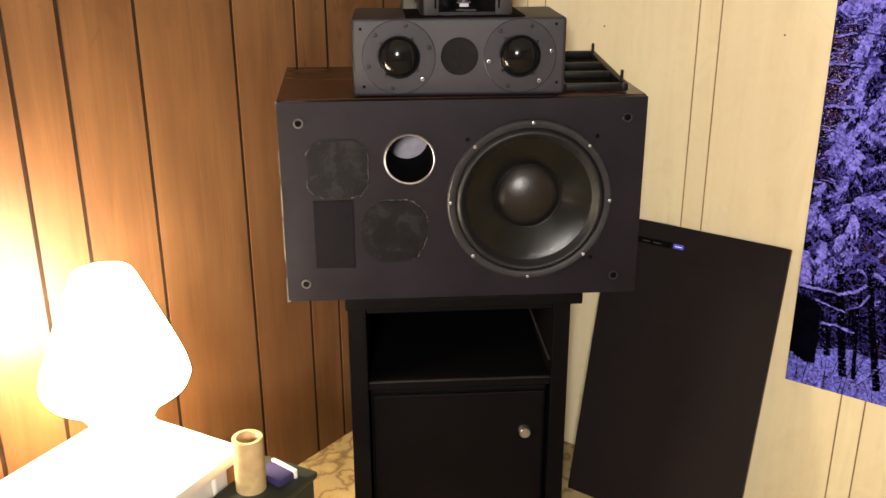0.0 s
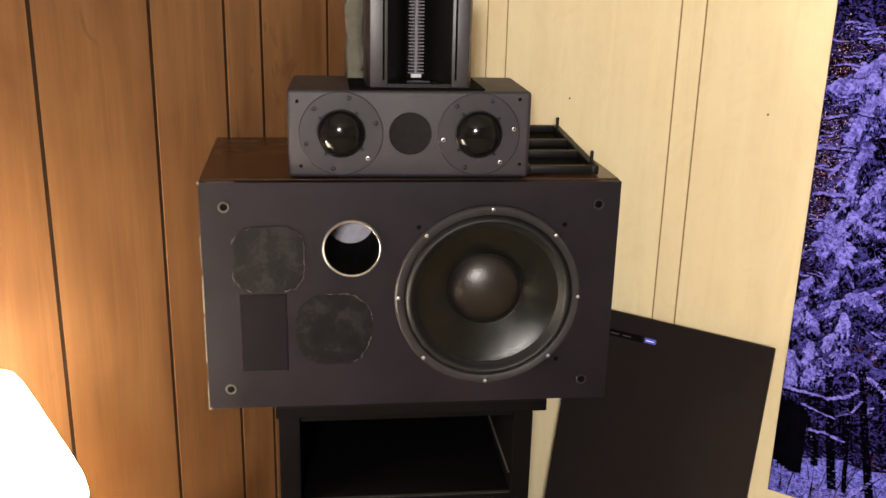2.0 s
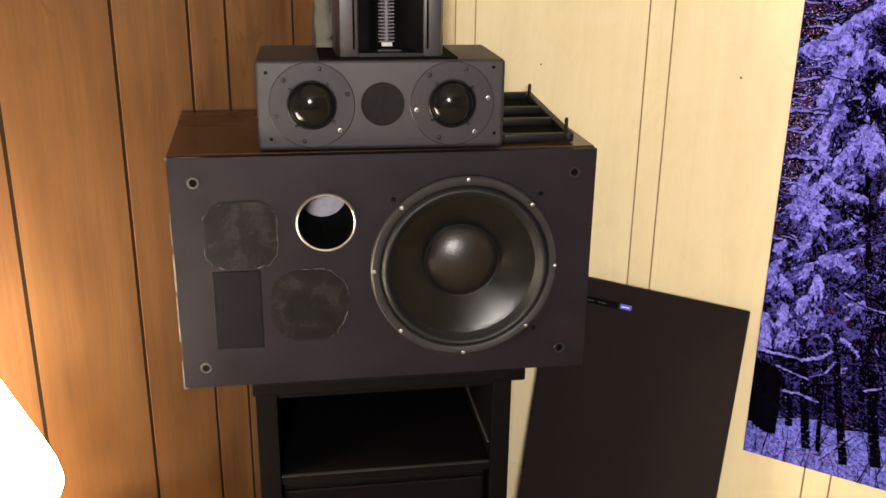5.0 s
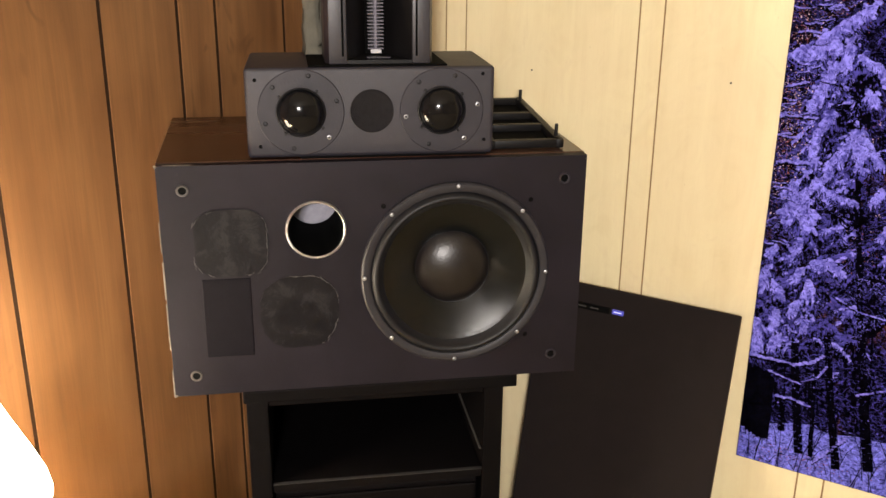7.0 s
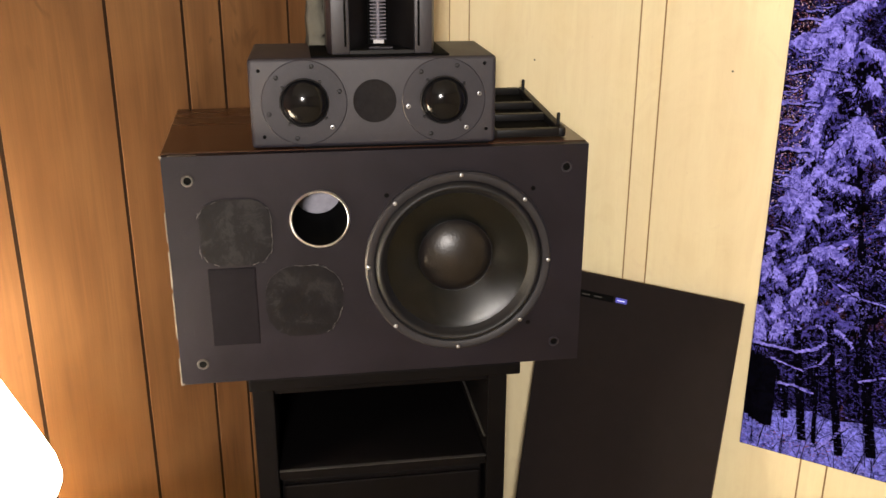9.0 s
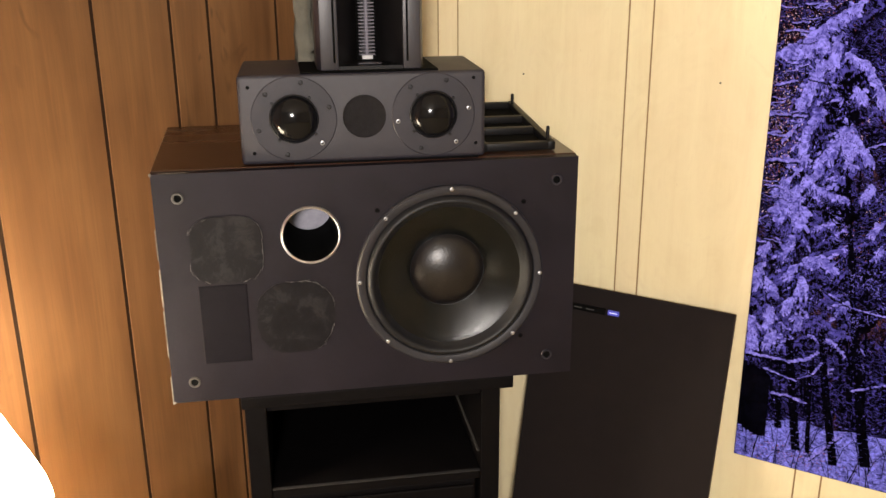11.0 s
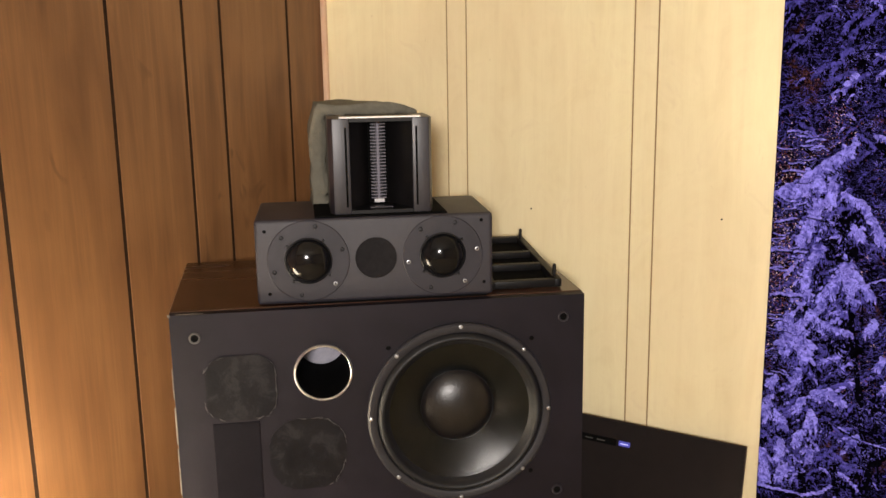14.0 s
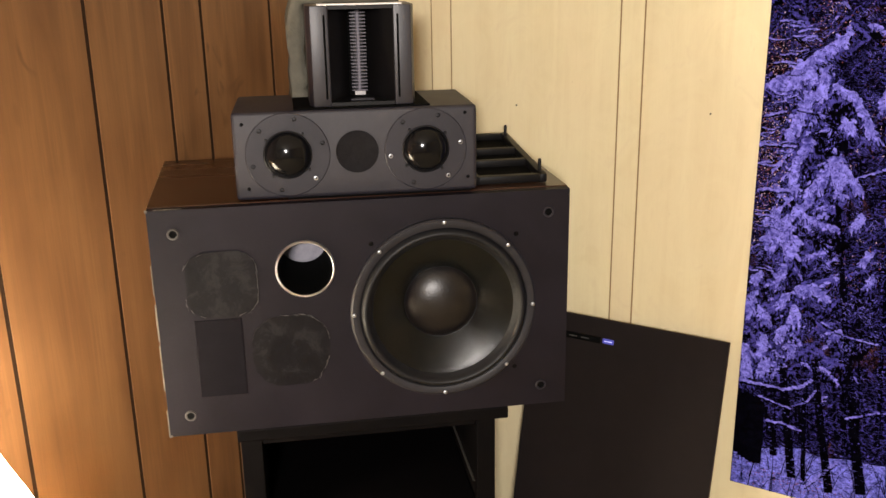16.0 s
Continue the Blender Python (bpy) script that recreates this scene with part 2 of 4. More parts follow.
SNOW_DIM = material("printed_shaded_snow", ink((0.0075, 0.0066, 0.042), (0.068, 0.060, 0.33), 75), 0.9, spec=0.0)
GROUND_INK = material("printed_snow_ground", ink((0.014, 0.014, 0.085), (0.20, 0.205, 0.86), 120), 0.9, spec=0.0)
TRUNK_INK = material("printed_dark_trunk", ink((0.0006, 0.0005, 0.001), (0.002, 0.0018, 0.005), 60), 0.9, spec=0.0)
TWIG_INK = material("printed_rust_twig", ink((0.05, 0.015, 0.022), (0.26, 0.085, 0.075), 80), 0.9, spec=0.0)
PALE_INK = material("printed_pale_sky", ink((0.36, 0.20, 0.26), (0.80, 0.62, 0.70), 120), 0.9, spec=0.0)
TABLE = material("white_tabletop", plain((0.74, 0.70, 0.62), (0.82, 0.78, 0.70), 14, 80, 0.1), 0.4)
SHADE = material("lit_lamp_shade", emit((1.0, 0.855, 0.64), 54.0), 0.6)
CERAMIC = material("white_ceramic", plain((0.78, 0.74, 0.66), (0.84, 0.80, 0.72), 12), 0.2)
CARDBOARD = material("cardboard_tube", plain((0.40, 0.28, 0.13), (0.52, 0.38, 0.19), 50, 120, 0.2), 0.8)
GREEN = material("dark_green_plastic", plain((0.016, 0.020, 0.014), (0.030, 0.035, 0.024), 30), 0.45)
BLUE = material("dark_blue_pouch", plain((0.018, 0.014, 0.06), (0.035, 0.028, 0.11), 40, 200, 0.3), 0.6)


# ---- building helpers ----
def part(name, bm, mat, parent=None, label="", smooth=False):
    me = bpy.data.meshes.new(name)
    bm.normal_update()
    bm.to_mesh(me)
    bm.free()
    me.materials.append(mat)
    if smooth:
        me.polygons.foreach_set("use_smooth", [True] * len(me.polygons))
        me.set_sharp_from_angle(angle=radians(38))
    ob = new(name, me)
    if parent is not None:
        ob.parent = parent
    if label:
        ob["label"] = label
    return ob


def thing(name, m, label, category, group="", kind=""):
    ob = new(name)
    ob.matrix_world = m
    return tagged(ob, label, category, group, kind)


def box(x0, y0, z0, x1, y1, z1, bevel=0.0, seg=2, bm=None):
    own = bmesh.new()
    bmesh.ops.create_cube(own, size=1)
    for v in own.verts:
        v.co = Vector(((x0 + x1) / 2 + v.co.x * (x1 - x0), (y0 + y1) / 2 + v.co.y * (y1 - y0), (z0 + z1) / 2 + v.co.z * (z1 - z0)))
    if bevel:
        bmesh.ops.bevel(own, geom=own.edges[:], offset=bevel, segments=seg, profile=0.6, affect="EDGES")
    if bm is None:
        return own
    me = bpy.data.meshes.new("tmp")
    own.to_mesh(me)
    own.free()
    bm.from_mesh(me)
    bpy.data.meshes.remove(me)
    return bm


def lathe(profile, n=64, m=None, closed=False):
    """Turns a profile of (radius, height) about z, then moves it by m."""
    bm = bmesh.new()
    rings = []
    for r, h in profile:
        if r < 1e-6:
            rings.append([bm.verts.new((0, 0, h))])
        else:
            rings.append([bm.verts.new((r * math.cos(2 * math.pi * k / n), r * math.sin(2 * math.pi * k / n), h)) for k in range(n)])
    pairs = list(zip(rings, rings[1:])) + ([(rings[-1], rings[0])] if closed else [])
    for a, c in pairs:
        for k in range(n):
            j = (k + 1) % n
            quad = [a[k % len(a)], a[j % len(a)], c[j % len(c)], c[k % len(c)]]
            quad = list(dict.fromkeys(quad))
            if len(quad) > 2:
                bm.faces.new(quad)
    bmesh.ops.recalc_face_normals(bm, faces=bm.faces[:])
    if m is not None:
        bm.transform(m)
    return bm


def facing(x, y, z):
    """A turned shape's axis points out of a front that looks towards -y."""
    return pose(x, y, z, 90, 0, 0)


def outline(points, thick, m=None):
    """A flat plate of the given outline in x, z; its front towards -y at y = 0."""
    bm = bmesh.new()
    front = [bm.verts.new((x, 0, z)) for x, z in points]
    back = [bm.verts.new((x, thick, z)) for x, z in points]
    bm.faces.new(front)
    bm.faces.new(back[::-1])
    for k in range(len(points)):
        j = (k + 1) % len(points)
        bm.faces.new([front[j], front[k], back[k], back[j]])
    bmesh.ops.recalc_face_normals(bm, faces=bm.faces[:])
    if m is not None:
        bm.transform(m)
    return bm


def tube(points, r, n=8):
    bm = bmesh.new()
    rings = []
    for i, p in enumerate(points):
        a, c = Vector(points[max(i - 1, 0)]), Vector(points[min(i + 1, len(points) - 1)])
        q = (c - a).to_track_quat("Z", "Y")
        rings.append([bm.verts.new(Vector(p) + q @ Vector((r * math.cos(2 * math.pi * k / n), r * math.sin(2 * math.pi * k / n), 0))) for k in range(n)])
    for a, c in zip(rings, rings[1:]):
        for k in range(n):
            bm.faces.new([a[k], a[(k + 1) % n], c[(k + 1) % n], c[k]])
    bm.faces.new(rings[0][::-1])
    bm.faces.new(rings[-1])
    bmesh.ops.recalc_face_normals(bm, faces=bm.faces[:])
    return bm


# ---- the room: the corner stands behind the loudspeakers ----
TURN = 52.0
NR = Vector((math.cos(radians(TURN)), math.sin(radians(TURN)), 0))
DR = Vector((NR.y, -NR.x, 0))
CORNER = Vector((0.250, 0.731, 0))
ROOM, HIGH = 4.2, 2.3
UP = Vector((0, 0, 1))


def wall_frame(along, inward):
    m = Matrix((along, inward, UP)).transposed().to_4x4()
    m.translation = CORNER
    return m


RIGHT = wall_frame(DR, NR)      # x runs from the corner along the cream wall, y out through it
LEFT = wall_frame(NR, -DR)      # x runs towards the corner along the brown wall, y out through it


def panelled_wall(name, m, x0, x1, grooves, gap, board, groove_mat, label):
    wall = part(name, box(x0, 0.002, 0, x1, 0.12, HIGH), groove_mat)
    wall.matrix_world = m
    tagged(wall, label, "wall", kind="structure")
    cuts = [x0] + sorted(g for g in grooves if x0 < g < x1) + [x1]
    for a, c in zip(cuts, cuts[1:]):
        part("plank", box(a + gap / 2, 0.0, 0, c - gap / 2, 0.0025, HIGH), board, wall)


left_grooves = [0.123, 0.323, 0.421, 0.596, 0.825, 0.978, 1.078, 1.206, 1.40, 1.55, 1.76, 1.86, 2.02, 2.22, 2.45, 2.62, 2.83, 3.03, 3.24]
right_grooves = [0.331, 0.3785, 0.7455, 0.792, 1.1305, 1.178] + [1.54 + 0.406 * k for k in range(7)] + [1.5875 + 0.406 * k for k in range(7)]

panelled_wall("wall_right", RIGHT, 0.0, ROOM, right_grooves, 0.0034, CREAM, GROOVE_TAN, "cream wood-panelled wall with narrow paired grooves")
panelled_wall("wall_left", LEFT, -ROOM, 0.0, [-g for g in left_grooves], 0.0090, BROWN, GROOVE, "brown wood-panelled wall with dark grooves")
for name, z0, z1, mat, label in (("floor", -0.1, 0.0, CARPET, "gold and brown patterned carpet floor"), ("ceiling", HIGH, HIGH + 0.1, CEIL, "off-white painted ceiling")):
    f = part(name, box(-0.12, -ROOM - 0.12, z0, ROOM + 0.12, 0.12, z1), mat)
    f.matrix_world = RIGHT
    tagged(f, label, name, kind="structure")
for name, args in (("wall_far_right", (ROOM, -ROOM, 0, ROOM + 0.12, 0.12, HIGH)), ("wall_far_left", (-0.12, -ROOM - 0.12, 0, ROOM + 0.12, -ROOM, HIGH))):
    w = part(name, box(*args), PLASTER)
    w.matrix_world = RIGHT
    tagged(w, "plain tan painted wall", "wall", kind="structure")


# ---- the loudspeaker stand; the whole stack is turned a little to the walls ----
STACK = pose(0.3437, -0.0069, 0, 0, 0, 2.777) @ Matrix.Translation((-0.339, 0, 0))


def build_rack():
    rack = thing("media_rack", STACK @ pose(0, 0.012, 0.0115), "black wooden rack with open shelves under the loudspeaker", "rack")
    x0, x1, d = 0.112, 0.554, 0.36
    part("side_panel", box(x0, 0, -0.0115, x0 + 0.036, d, 0.566, 0.002), RACK, rack)
    part("side_panel", box(x1 - 0.034, 0, -0.0115, x1, d, 0.566, 0.002), RACK, rack)
    part("top", box(x0 - 0.004, -0.008, 0.566, x1 + 0.022, d + 0.01, 0.589, 0.003), RACK, rack)
    part("top_rail", box(x0 + 0.037, 0.003, 0.554, x1 - 0.035, 0.021, 0.565, 0.002), RACK, rack)
    part("shelf", box(x0 + 0.037, 0.002, 0.384, x1 - 0.035, d - 0.012, 0.402, 0.002), RACK, rack)
    # hairline strip: the front edge's highlight put into colour
    part("shelf_lip", box(x0 + 0.037, -0.002, 0.4021, x1 - 0.035, 0.006, 0.4030, 0.0003, 1), LIP_HIGHLIGHT, rack)
    part("bottom_shelf", box(x0 + 0.037, 0.004, 0.05, x1 - 0.035, d - 0.012, 0.07, 0.002), RACK, rack)
    part("back_panel", box(x0 + 0.037, d - 0.011, 0.07, x1 - 0.035, d - 0.003, 0.565), RACK, rack)
    part("shelf_rail", box(x1 - 0.0385, 0.012, 0.4345, x1 - 0.0345, 0.33, 0.4370, 0.0005, 1), DIMTEXT, rack, "thin worn shelf rail")
    unit = thing("stereo_component", STACK @ pose(0.152, 0.022, 0.0815), "black component box with a chrome knob", "amplifier")
    part("body", box(0, 0.008, 0.001, 0.362, 0.30, 0.305, 0.004), RACK, unit)
    part("front_panel", box(0.004, 0.0, 0.005, 0.358, 0.0078, 0.296, 0.003), RACK, unit)
    part("knob", lathe([(0, 0.016), (0.010, 0.016), (0.012, 0.013), (0.0125, 0.0)], 28, facing(0.318, 0.0, 0.205)), STEEL, unit, "small chrome knob", True)


build_rack()


# ---- the large loudspeaker, lying on its side ----
CAB_W, CAB_H, CAB_D, CAB_Z = 0.678, 0.3888, 0.385, 0.6015


def rounded_square(cx, cz, w, h, r, wobble, seed, n=12):
    rnd = random.Random(seed)
    pts = []
    for sx, sz, a0 in ((1, 1, 0), (-1, 1, 90), (-1, -1, 180), (1, -1, 270)):
        for k in range(n):
            a = radians(a0 + 90 * k / (n - 1))
            s = 1 + wobble * rnd.uniform(-1, 1)
            pts.append((cx + s * (sx * (w / 2 - r) + r * math.cos(a)), cz + s * (sz * (h / 2 - r) + r * math.sin(a))))
    return pts


def residue(points, seed, keep=0.5):
    """Thin broken smears of glue that follow an outline."""
    rnd = random.Random(seed)
    bm = bmesh.new()
    run, drift = 0.0, 0.0
    for k in range(len(points)):
        if rnd.random() < 0.22:
            run, drift = rnd.random(), rnd.uniform(-0.003, 0.003)
        if run > keep:
            continue
        (x0, z0), (x1, z1) = points[k], points[(k + 1) % len(points)]
        d = Vector((x1 - x0, 0, z1 - z0))
        if d.length < 1e-5:
            continue
        turn = math.atan2(-d.z, d.x)
        for j in range(max(1, int(d.length / 0.0035))):
            off = drift + rnd.gauss(0, 0.0006)
            c = Vector((x0, 0, z0)) + d * rnd.random() + Vector((-d.z, 0, d.x)).normalized() * off
            m = Matrix.Translation(c) @ Matrix.Rotation(turn + rnd.gauss(0, 0.15), 4, "Y") @ Matrix.Diagonal((rnd.uniform(0.0015, 0.0065), 0.0003, rnd.uniform(0.00012, 0.00038), 1))
            bmesh.ops.create_icosphere(bm, subdivisions=1, radius=1, matrix=m)
    return bm


def build_woofer(cab, cx, cz):
    w = new("woofer")
    w.parent, w.location, w.scale = cab, (cx, 0, cz), (1.02, 1.02, 1.02)
    w["label"] = "black twelve inch woofer with steel screws"
    f = facing(0, 0, 0)
    part("basket_ring", lathe([(0.1375, 0.001), (0.1380, 0.0075), (0.1400, 0.0088), (0.1495, 0.0085), (0.1525, 0.006), (0.1532, 0.0)], 96, f), FRAME, w, "grey stamped metal ring", True)
    roll = [(0.1375 - 0.0165 * (k / 14), 0.0045 + 0.0085 * math.sin(math.pi * k / 14)) for k in range(15)]
    part("surround", lathe([(0.1395, 0.0060), (0.1375, 0.0050)] + roll + [(0.1185, 0.0020), (0.1165, -0.0005)], 96, f), RUBBER, w, "", True)
    cone = [(0.1172 - 0.0602 * (k / 16), -0.0005 - 0.0330 * (k / 16) ** 1.2) for k in range(17)]
    part("cone", lathe(cone + [(0.050, -0.036)], 96, f), CONE, w, "textured black cone", True)
    cap = [(0.0605 * math.sin(a), -0.0325 + 0.024 * (math.cos(a) - math.cos(1.25)) / (1 - math.cos(1.25))) for a in (1.25 * k / 14 for k in range(15))]
    cap = [(r * 0.0628 / (0.0605 * math.sin(1.25)), h) for r, h in cap]
    part("dust_cap", lathe([(max(r, 0.0), h) for r, h in cap], 64, f), CAP, w, "", True)
    part("glue_bead", lathe([(0.0621 + 0.0017 * math.cos(a), -0.0318 + 0.0017 * math.sin(a)) for a in (2 * math.pi * k / 8 for k in range(8))], 64, f, True), RUBBER, w, "", True)
    screw = None
    for k in range(8):
        a = radians(-0.5 + 45 * k)
        at = Matrix.Translation((0.1475 * math.cos(a), -0.0084, 0.1475 * math.sin(a)))
        if screw is None:
            screw = part("screw", lathe([(0, 0.0006), (0.0013, 0.0008), (0.0018, 0.0026), (0.0029, 0.0022), (0.0036, 0.0)], 16, facing(0, 0, 0)), STEEL, w, "small steel screw")
            screw.matrix_basis = at
        else:
            o = new("screw", screw.data)
            o.parent, o.matrix_basis = w, at


def build_cabinet():
    cab = thing("loudspeaker_cabinet", STACK @ pose(0, 0, CAB_Z), "large black loudspeaker lying on its side on the rack", "loudspeaker")
    # the front board is pierced for the woofer and the port
    bm = bmesh.new()
    cuts = [((0.2384, 0.2783), 0.0445), ((0.4634, 0.194), 0.1405)]
    loops = []
    outer = [bm.verts.new(p) for p in ((0.0015, 0, 0.0015), (CAB_W - 0.0015, 0, 0.0015), (CAB_W - 0.0015, 0, CAB_H - 0.0015), (0.0015, 0, CAB_H - 0.0015))]
    edges = [bm.edges.new((outer[k], outer[(k + 1) % 4])) for k in range(4)]
    for (cx, cz), r in cuts:
        ring = [bm.verts.new((cx + r * math.cos(2 * math.pi * k / 64), 0, cz + r * math.sin(2 * math.pi * k / 64))) for k in range(64)]
        edges += [bm.edges.new((ring[k], ring[(k + 1) % 64])) for k in range(64)]
    bmesh.ops.triangle_fill(bm, edges=edges, use_beauty=True)
    ext = bmesh.ops.extrude_face_region(bm, geom=bm.faces[:])
    for v in ext["geom"]:
        if isinstance(v, bmesh.types.BMVert):
            v.co.y += 0.018
    bmesh.ops.recalc_face_normals(bm, faces=bm.faces[:])
    part("front_baffle", bm, BAFFLE, cab, "scuffed black front board")
    shell = box(0, 0.0184, 0, CAB_W, CAB_D, CAB_H, 0.0015, 1)
    front = [f for f in shell.faces if f.normal.y < -0.9 and f.calc_area() > 0.1]
    hollow = bmesh.ops.inset_region(shell, faces=front, thickness=0.0165)
    deep = bmesh.ops.extrude_face_region(shell, geom=front)
    bmesh.ops.translate(shell, verts=[v for v in deep["geom"] if isinstance(v, bmesh.types.BMVert)], vec=(0, CAB_D - 0.037, 0))
    bmesh.ops.delete(shell, geom=front, context="FACES")
    for v in shell.verts:
        if v.co.x < CAB_W / 2:
            v.co.x -= 0.014 * (v.co.y - 0.0184) / (CAB_D - 0.0184)
    part("body", shell, CABINET, cab, "dark brown wood veneer box")
    # pale worn edges of the front board
    for x0, z0, x1, z1 in ((-0.0004, 0.085, 0.0014, 0.165), (-0.0004, 0.172, 0.0021, 0.235), (-0.0004, 0.25, 0.0012, 0.30), (-0.0004, 0.3845, 0.0035, 0.3892), (-0.0004, 0.004, 0.0014, 0.05), (-0.0004, 0.0, 0.005, 0.004), (0.012, 0.3884, 0.055, 0.3892)):
        part("worn_edge", box(x0, -0.0005, z0, x1, 0.0015, z1, 0.0003, 1), WORN, cab, "pale chipped edge")
    build_woofer(cab, 0.4634, 0.194)
    port = new("bass_port")
    port.parent, port.location = cab, (0.2384, 0, 0.2783)
    port["label"] = "round bass port with a polished ring"
    f = facing(0, 0, 0)
    part("port_ring", lathe([(0.0440, -0.004), (0.0440, 0.003), (0.0455, 0.0046), (0.0472, 0.003), (0.0480, 0.0)], 72, f), CHROME, port, "thin polished metal ring", True)
    part("port_tube", lathe([(0.0438, 0.001), (0.0432, -0.172), (0.0446, -0.172), (0.0452, 0.0)], 64, f), HOLE, port, "", True)
    part("damping_wool", lathe([(0, -0.178), (0.03, -0.179), (0.07, -0.184), (0.07, -0.199), (0, -0.199)], 40, f), WOOL, port, "pale damping wool inside", True)
    # grille sockets
    for x, z, mat in ((0.0388, 0.3487, STEEL), (0.0373, 0.0369, STEEL), (0.6405, 0.3498, FRAME), (0.6325, 0.0378, FRAME)):
        s = new("grille_socket")
        s.parent, s.location = cab, (x, 0, z)
        part("socket_ring", lathe([(0.0060, 0.0002), (0.0062, 0.0020), (0.0082, 0.0022), (0.0096, 0.0002)], 28, f), FLANGE if mat is FRAME else DIMTEXT, s, "", True)
        # no opening here: a black disc paints the dark inside the ring
        part("socket_hole", lathe([(0, 0.0005), (0.0062, 0.0005), (0.0062, 0.0002)], 20, f), HOLE, s)
    # old driver openings, filled in
    pa = rounded_square(0.1062, 0.2617, 0.1118, 0.1093, 0.034, 0.012, 3)
    pb = rounded_square(0.2082, 0.1396, 0.1256, 0.1242, 0.050, 0.018, 5)
    part("filler_patch", outline(pa, 0.0022, pose(0, -0.0016, 0)), PATCH, cab, "rough filled square opening")
    part("filler_patch", outline(pb, 0.0014, pose(0, -0.0008, 0)), PATCH, cab, "rough filled round opening")
    ra, rb = residue(pa, 8, 0.50), residue(pb, 9, 0.26)
    ra.transform(pose(0, -0.0016, 0))
    rb.transform(pose(0, -0.0008, 0))
    tagged(part("glue_residue", ra, CHALK, cab, "pale glue residue"), kind="stuff")
    tagged(part("glue_residue", rb, CHALK, cab, "pale glue residue"), kind="stuff")
    part("filled_panel", box(0.0573, -0.0010, 0.0681, 0.1325, 0.001, 0.2028, 0.0008, 1), DULL, cab, "smooth black inset panel")
    # empty screw holes round the woofer: black discs that paint their shade
    for x, z in ((0.3456, 0.3130), (0.5853, 0.0769), (0.5861, 0.3154)):
        part("screw_hole", lathe([(0, 0.0004), (0.0034, 0.0004), (0.0040, 0.0001)], 16, facing(x, 0, z)), HOLE, cab)


build_cabinet()


# ---- the small grey loudspeaker on top ----
def build_midrange():
    z = CAB_Z + CAB_H
    spk = thing("midrange_loudspeaker", pose(0.1432, 0.0016, z + 0.003, 0, 0, 1.9), "grey painted small loudspeaker with two black domes", "loudspeaker")
    w, h, d = 0.384, 0.138, 0.195
    part("body", box(0, 0, 0, w, d, h, 0.007, 3), GREY, spk, "", True)
    f = facing(0, 0, 0)
    part("pad", box(0.08, 0.004, -0.003, w - 0.01, d - 0.02, 0.0003), HOLE, spk, "thin black pad")
    for cx, rot in ((0.0835, 8), (0.3010, -6)):
        drv = new("dome_driver")
        drv.parent, drv.location = spk, (cx, 0, 0.0700)
        drv["label"] = "glossy black dome driver on a round flange"
        part("flange", lathe([(0.0375, 0.0006), (0.0385, 0.0012), (0.0648, 0.0012), (0.0660, 0.0002)], 72, f), FLANGE, drv)
        dome = [(0.0352 * math.sin(a), 0.0215 * math.cos(a) + 0.0005) for a in (math.pi / 2 * k / 12 for k in range(13))]
        part("dome", lathe(dome, 48, f), DOME, drv, "", True)
        part("dome_edge", lathe([(0.0345, 0.0010), (0.0362, 0.0030), (0.0380, 0.0016)], 48, f), RUBBER, drv, "", True)
        for k in range(4):
            a = radians(45 + rot + 90 * k)
            part("terminal_stud", lathe([(0, 0.0052), (0.0022, 0.005), (0.0026, 0.0018)], 12, facing(0.0405 * math.cos(a), 0, 0.0405 * math.sin(a))), BLACK, drv, "", True)
        for k in range(6):
            a = radians((17 if cx < 0.2 else 9) + 60 * k)
            bright = (cx > 0.2 and k in (0, 3, 5)) or (cx < 0.2 and k == 5)
            part("screw", lathe([(0, 0.0004), (0.0017, 0.0006), (0.0020, 0.0028), (0.0032, 0.0026), (0.0037, 0.0010)], 14, facing(0.0570 * math.cos(a), 0, 0.0570 * math.sin(a))), STEEL if bright else BLACK, drv)
    part("foam_port", lathe([(0, 0.0006), (0.031, 0.0006), (0.0330, 0.0012), (0.0338, 0.0002)], 48, facing(0.192, 0, 0.0705)), MESH, spk, "round black foam plug", True)
    for x, zz in ((0.016, 0.120), (0.365, 0.126), (0.369, 0.022), (0.020, 0.018)):
        part("screw", lathe([(0, 0.0008), (0.0022, 0.0008), (0.0028, 0.0001)], 14, facing(x, 0, zz)), HOLE, spk)


build_midrange()


